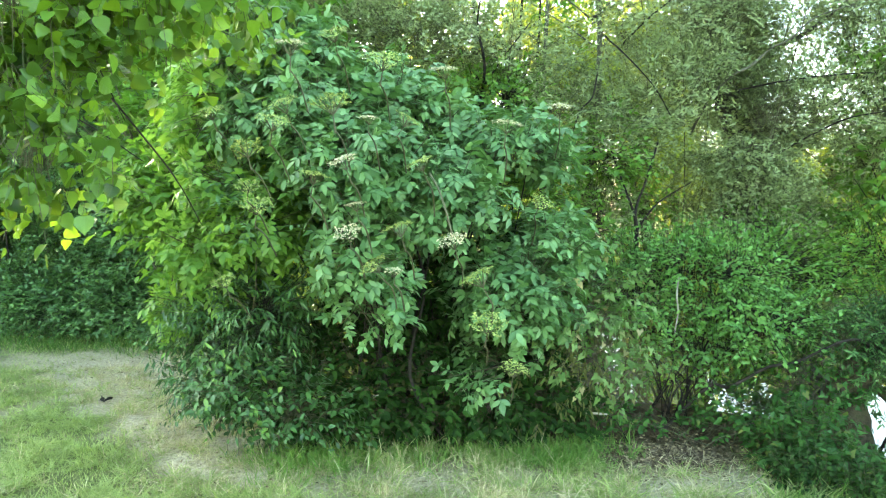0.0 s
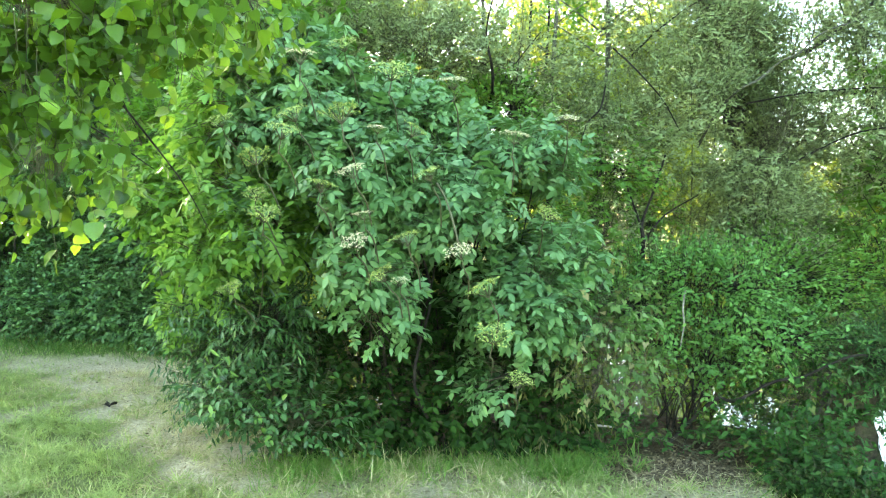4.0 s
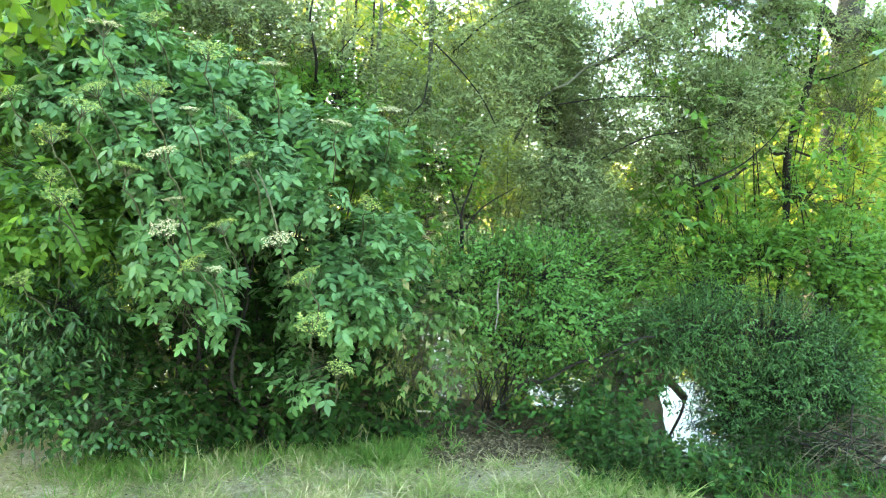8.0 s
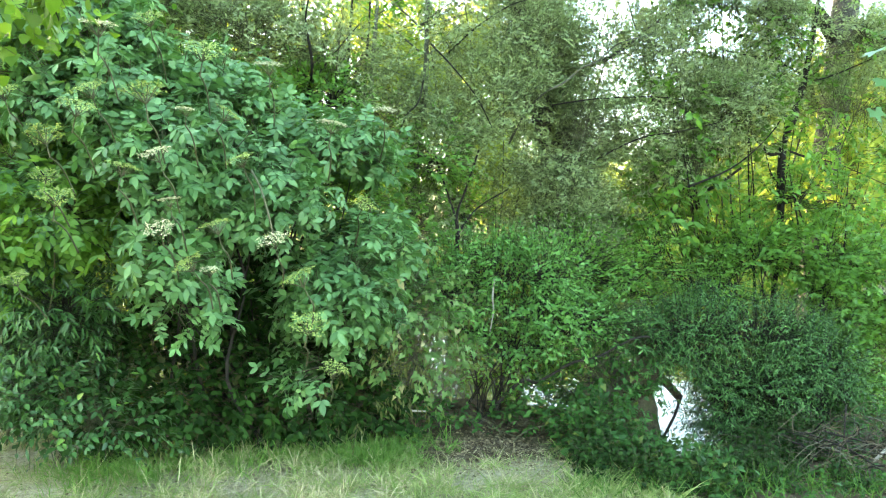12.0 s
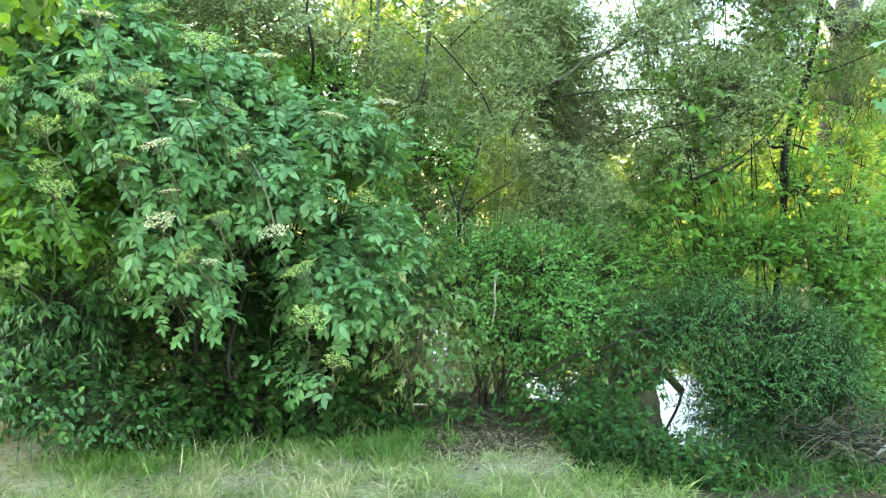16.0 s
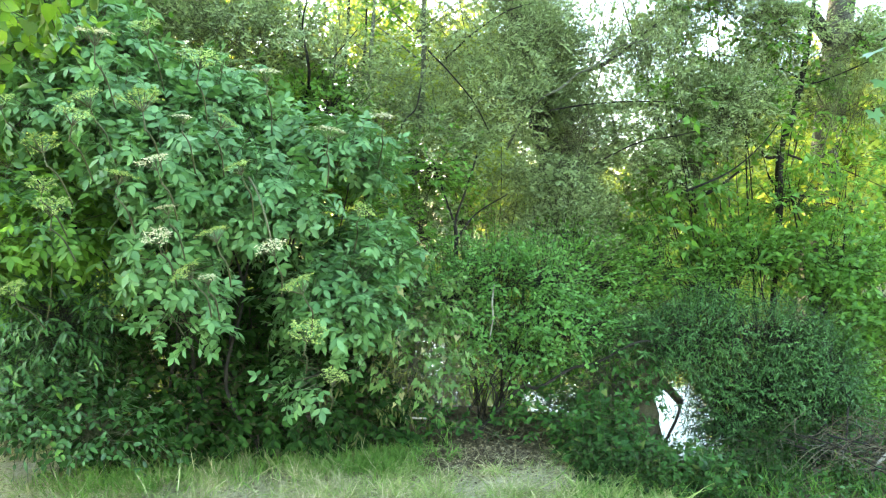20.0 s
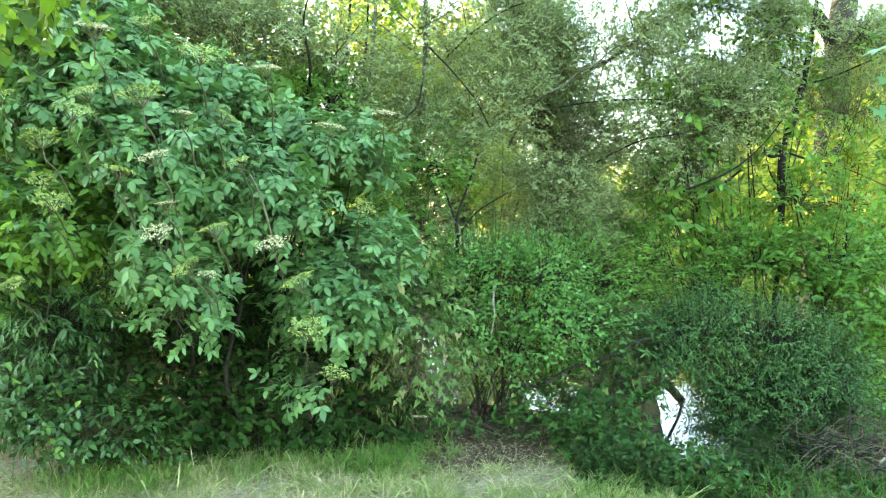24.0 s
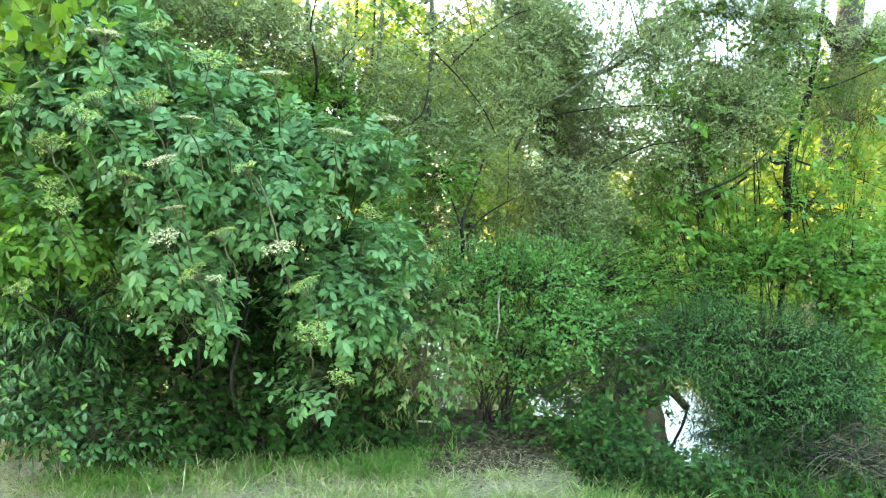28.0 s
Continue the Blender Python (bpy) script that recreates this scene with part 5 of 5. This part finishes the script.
def grass(name, x, y, tall, wide, material, label, lean=0.45):
    z = height(x, y) - 0.004
    n = len(x)
    way = unit(UP + lean * np.c_[rng.normal(size=(n, 2)), np.zeros(n)])
    face = unit(np.c_[rng.normal(size=(n, 2)), np.zeros(n)])
    size = rng.uniform(*tall, n)
    ax = axes_of(way, face, size)
    ax[:, :, 0] *= (rng.uniform(*wide, n) / size)[:, None]
    me = spread(GRASS_BLADE, np.c_[x, y, z], ax, name, material)
    return tagged(new(name, me), label, "grass", kind="stuff")


def tuft(blades, seed, open_=0.5):
    """A tuft of curved blades from one foot, about 1 tall along +y."""
    r = random.Random(seed)
    bent = (np.array([(-0.015, 0, 0), (0.015, 0, 0), (-0.014, 0.45, 0.06), (0.014, 0.45, 0.06), (-0.010, 0.72, 0.24), (0.010, 0.72, 0.24), (0, 0.84, 0.55)], float), np.array([(4, 5, 6)]), np.array([(0, 1, 3, 2), (2, 3, 5, 4)]))
    pieces = []
    for k in range(blades):
        h = r.uniform(0.5, 1.0)
        pieces.append(moved(bent, pose(r.gauss(0, 0.11), 0, r.gauss(0, 0.11), 0, r.uniform(0, 360), 0) @ pose(0, 0, 0, r.uniform(0, 75) * open_) @ Matrix.Diagonal((h, h, h * r.uniform(0.3, 1.5), 1))))
    return joined(pieces)


TUFTS = [tuft(11, 3, 0.7), tuft(13, 8, 0.9), tuft(10, 21, 1.0)]


def tufts(name, x, y, tall, material, label, lean=0.15, slim=1.0):
    """Tufts of grass on the ground, all in one mesh."""
    n = len(x)
    ax = axes_of(unit(UP + lean * np.c_[rng.normal(size=(n, 2)), np.zeros(n)]), unit(np.c_[rng.normal(size=(n, 2)), np.zeros(n)]), rng.uniform(*tall, n))
    ax[:, :, 0] *= slim
    ax[:, :, 2] *= slim
    pick = rng.integers(0, 3, n)
    at = np.c_[x, y, height(x, y) - 0.004]
    verts, faces3, faces4, base = [], [], [], 0
    for k, (v, t, q) in enumerate(TUFTS):
        some = pick == k
        m = int(some.sum())
        verts.append((np.einsum("nij,kj->nki", ax[some], v) + at[some][:, None]).reshape(-1, 3))
        shift = base + (np.arange(m) * len(v))[:, None, None]
        faces3.append((t[None] + shift).reshape(-1, 3))
        faces4.append((q[None] + shift).reshape(-1, 4))
        base += m * len(v)
    me = mesh_of(name, np.concatenate(verts), [np.concatenate(faces3), np.concatenate(faces4)], material)
    return tagged(new(name, me), label, "grass", kind="stuff")


x, y = lawn_points(190000, -7.5, 3.4, 2.2, 10.0)
free = (np.abs(x - 0.1) < 0.95 * y) & (earth_bare(x, y) < 0.5) & (y < shore(x) - 0.2)
x, y = x[free], y[free]
worn = path_worn(x, y)
chance = rng.random(len(x))
green = chance > 0.06 + 0.88 * worn
grass("lawn_grass", x[green], y[green], (0.02, 0.06), (0.003, 0.006), GRASS, "short green lawn grass with pale dry patches")
dry = ~green & (rng.random(len(x)) < 0.35)
grass("dry_grass", x[dry], y[dry], (0.02, 0.065), (0.002, 0.004), STRAW, "short straw-coloured dry grass on the worn strip", 1.0)
x, y = lawn_points(34000, -5.0, 3.0, 2.6, 7.5)
worn = path_worn(x, y)
clump = wave(np.c_[x, y, 0 * x], 14.0) + 0.5 * wave(np.c_[y, x, 0 * x], 31.0)
free = (earth_bare(x, y) < 0.4) & (y < shore(x) - 0.2) & (np.abs(x - 0.1) < 0.9 * y) & (clump > -0.15)
green = rng.random(len(x)) > 0.1 + 0.72 * worn
tufts("lawn_grass", x[free & green], y[free & green], (0.035, 0.085), GRASS, "clumps of light green lawn grass", 0.3, 2.9)
some = free & ~green & (rng.random(len(x)) < 0.8)
tufts("dry_grass", x[some], y[some], (0.03, 0.075), STRAW, "clumps of bleached dry grass", 0.6, 2.6)
n = 1500
x = rng.uniform(-1.15, 0.9, n) + 0.13 * rng.normal(size=n)
y = 4.56 + rng.normal(size=n) * 0.16 - 0.06 * np.abs(x)
keep = rng.random(n) < 0.25 + 0.75 * (wave(np.c_[x, y, 0 * x], 6.0) > -0.1)
tufts("tall_grass", x[keep], y[keep], (0.06, 0.19), LUSH, "long fresh green grass tufts at the foot of the elder", 0.45, 1.0)
n = 220
x, y = rng.uniform(-1.2, 0.8, n), 4.45 + rng.normal(size=n) * 0.2
grass("dry_grass", x, y, (0.08, 0.25), (0.003, 0.005), STRAW, "long dry stalks among the grass at the bushes' foot", 1.0)
n = 3600
x, y = rng.uniform(-2.0, 2.0, n), rng.uniform(3.4, 4.45, n)
grass("dry_grass", x, y, (0.04, 0.11), (0.002, 0.0045), STRAW, "loose dry stalks lying on the trodden grass", 2.2)
n = 700
x = rng.uniform(1.6, 3.5, n)
y = 3.72 + rng.normal(size=n) * 0.13 - 0.25 * (x - 1.6) + 0.03 * (x - 1.6) ** 2
grass("tall_grass", x, y, (0.06, 0.2), (0.004, 0.007), TALL, "grass tufts before the dark nettles", 0.7)
n = 2400
x, y = rng.uniform(-7.5, -2.2, n), 0
y = 9.15 - 0.22 * (x + 6.0) + rng.normal(size=n) * 0.25
grass("tall_grass", x, y, (0.06, 0.22), (0.005, 0.009), TALL, "longer grass along the hedge", 0.5)

n = 800
y = rng.uniform(3.9, 8.0, n)
x = -1.6 - 0.74 * (y - 4.7) + rng.normal(size=n) * 0.5
at = np.c_[x, y, height(x, y) + 0.02]
me = spread(SIMPLE, at, axes_of(unit(rng.normal(size=(n, 3)) * (1, 1, 0.2)), unit(UP + 0.7 * rng.normal(size=(n, 3))), rng.uniform(0.008, 0.028, n)), "leaf_litter", DEAD)
tagged(new("leaf_litter", me), "brown crumbs of dead leaves on the worn strip", "leaf litter", kind="stuff")
n = 6000
x, y = 1.3 + rng.normal(size=n) * 0.42, 4.5 + rng.normal(size=n) * 0.2
at = np.c_[x, y, height(x, y) + 0.006]
far = rng.random(n) < 0.45
at[far] = np.c_[rng.uniform(2.9, 4.9, far.sum()), rng.uniform(3.2, 4.9, far.sum()), np.zeros(far.sum())]
at[far, 2] = height(at[far, 0], at[far, 1]) + 0.006
me = spread(OVAL, at, axes_of(unit(rng.normal(size=(n, 3)) * (1, 1, 0.15)), unit(UP + 0.7 * rng.normal(size=(n, 3))), rng.uniform(0.012, 0.034, n)), "leaf_litter", DEAD)
tagged(new("leaf_litter", me), "dry brown fallen leaves on bare earth", "leaf litter", kind="stuff")

# ---------------------------------------------------------------- lime bough over the lawn, near the camera
root = thing("lime_tree", (-3.3, 1.3, 0), "lime tree with low hanging leafy boughs", "tree")
limb("trunk", root, [(-3.3, 1.3, -0.2), (-3.3, 1.3, 1.2), (-3.2, 1.35, 2.6), (-3.1, 1.4, 4.5)], [0.2, 0.17, 0.15, 0.1], BARK, 12, 0.1)
# crown out of view, added to shade the hanging boughs
SHADE_CROWN = [(-3.2, 1.2, 5.4, 1.7, 1.7, 1.2), (-2.0, 1.7, 3.7, 1.0, 1.0, 0.5), (-4.2, 0.6, 3.8, 1.1, 1.1, 0.6), (-3.0, 0.0, 3.6, 1.1, 0.9, 0.6), (-3.4, 2.5, 3.9, 1.1, 0.8, 0.6), (-1.2, 1.6, 3.2, 0.7, 0.8, 0.3)]
stems_to(root, (-3.15, 1.35, 2.2), SHADE_CROWN, 0.035, BARK, 1, 0.03, "bough")
s = sprays(SHADE_CROWN, 1100, (0.2, 0.4), 0.0, 0.4, -0.8)
at, ax = leaves_on(*s, 7, (0.06, 0.10), droop=0.5)
part("crown", spread(SIMPLE, at, ax, "crown", LIME), root, kind="stuff")
BOUGHS = ([(-3.2, 1.35, 2.3), (-2.2, 1.7, 2.6), (-1.5, 1.9, 2.45), (-1.1, 2.0, 2.15), (-0.92, 2.05, 1.8)], [(-3.2, 1.35, 2.5), (-2.2, 2.0, 2.9), (-1.2, 2.3, 2.7), (-0.75, 2.35, 2.35), (-0.6, 2.35, 2.05)],
          [(-3.2, 1.35, 2.0), (-2.3, 1.7, 2.15), (-1.6, 1.9, 1.98), (-1.1, 1.95, 1.84), (-0.85, 2.0, 1.68)], [(-3.2, 1.35, 2.4), (-2.0, 2.2, 2.5), (-1.4, 2.4, 2.2), (-1.0, 2.45, 1.75), (-0.85, 2.45, 1.5)])
for pts in BOUGHS:
    limb("bough", root, pts, [0.03, 0.010, 0.0045, 0.0028, 0.0012], DARK_BARK, 7, 0.06)
LIME_LOBES = [(-1.15, 1.95, 2.14, 0.24, 0.25, 0.13), (-0.9, 2.05, 2.24, 0.26, 0.25, 0.1), (-1.17, 2.0, 1.92, 0.17, 0.25, 0.12), (-0.95, 2.05, 1.75, 0.17, 0.2, 0.07, 0.8), (-0.8, 2.1, 1.67, 0.1, 0.15, 0.06, 0.6),
              (-0.68, 2.3, 2.24, 0.12, 0.2, 0.08, 0.8), (-1.15, 2.0, 1.7, 0.14, 0.2, 0.07), (-1.6, 2.0, 2.0, 0.3, 0.3, 0.3), (-0.85, 2.2, 2.02, 0.12, 0.15, 0.06, 0.4)]
s = sprays(LIME_LOBES, 760, (0.10, 0.22), -0.3, 0.3, -1.1, gaps=0.5, gap_size=10.0)
part("twig_growth", twigs_of(*s, 0.0012, "twig_growth", STEM, 0.5), root, kind="stuff")
at, ax = leaves_on(*s, 6, (0.024, 0.058), 60, 0.6, 1.2, 0.8, outward=0.1)
kinds = [blade([(0.0, 0.2), (0.06, 0.34), (0.16, 0.45), (0.25, 0.43), (0.36, 0.455), (0.46, 0.40), (0.56, 0.385), (0.66, 0.29), (0.74, 0.25), (0.84, 0.11), (0.92, 0.04)], f, c, w) for f, c, w in ((0.2, 0.15, 0.0), (0.4, 0.3, 0.1), (0.1, 0.12, -0.1))]
shared = [mesh_of("leaf", k[0], [k[1], k[2]], LIME_NEAR) for k in kinds]
order = np.argsort(np.abs(at[:, 0] + 0.95))
for k in order[:290]:
    part("leaf", shared[k % 3], root).matrix_basis = matrix_of(at[k], ax[k])
part("foliage", spread(CORDATE, at[order[290:]], ax[order[290:]], "foliage", LIME), root, kind="stuff")

s = sprays(LIME_LOBES[2:7], 42, (0.04, 0.09), -0.6, 0.4, -1.1)
at, ax = leaves_on(*s, 3, (0.025, 0.045), 45, 1.2, 0.5, 0.6)
part("flower_bract", spread(LANCE, at, ax, "flower_bract", HOP_LEAF), root, "pale yellow-green hanging flower bracts", "stuff")

# maple twig reaching in from the other side
root = thing("maple_tree", (4.4, 2.2, 0), "maple tree with a low twig of pale blue-green leaves", "tree")
limb("trunk", root, [(4.4, 2.2, -0.2), (4.4, 2.2, 1.5), (4.35, 2.2, 3.0), (4.3, 2.2, 4.6)], [0.16, 0.14, 0.12, 0.07], BARK, 12, 0.1)
MAPLE_CROWN = [(4.4, 2.1, 5.0, 1.4, 1.4, 0.9), (3.6, 2.2, 3.8, 0.7, 0.7, 0.4), (5.1, 1.6, 3.9, 0.8, 0.8, 0.5), (4.5, 3.0, 4.0, 0.8, 0.6, 0.5)]
stems_to(root, (4.36, 2.2, 2.4), MAPLE_CROWN, 0.03, BARK, 1, 0.03, "bough")
s = sprays(MAPLE_CROWN, 520, (0.2, 0.4), 0.0, 0.4, -0.8)
at, ax = leaves_on(*s, 6, (0.08, 0.13), droop=0.6)
part("crown", spread(PALM, at, ax, "crown", MAPLE), root, kind="stuff")
limb("bough", root, [(4.35, 2.2, 2.5), (3.4, 2.35, 2.6), (2.7, 2.4, 2.42), (2.34, 2.4, 2.24)], [0.025, 0.012, 0.006, 0.003], DARK_BARK, 7)
mesh = mesh_of("leaf", PALM[0], [PALM[1], PALM[2]], MAPLE)
for x, y, z, size, turn, tip in ((2.31, 2.4, 2.20, 0.11, 115, -25), (2.36, 2.42, 2.10, 0.10, 150, -45), (2.42, 2.4, 2.3, 0.11, 60, -20), (2.46, 2.38, 2.18, 0.1, 200, -40), (2.5, 2.45, 2.4, 0.12, 90, -20),
                                 (2.6, 2.4, 2.28, 0.11, 170, -35), (2.7, 2.45, 2.5, 0.12, 40, -25), (2.34, 2.44, 1.98, 0.08, 170, -60)):
    part("leaf", mesh, root).matrix_basis = pose(x, y, z, tip, 10, turn) @ Matrix.Diagonal((size, size, size, 1))
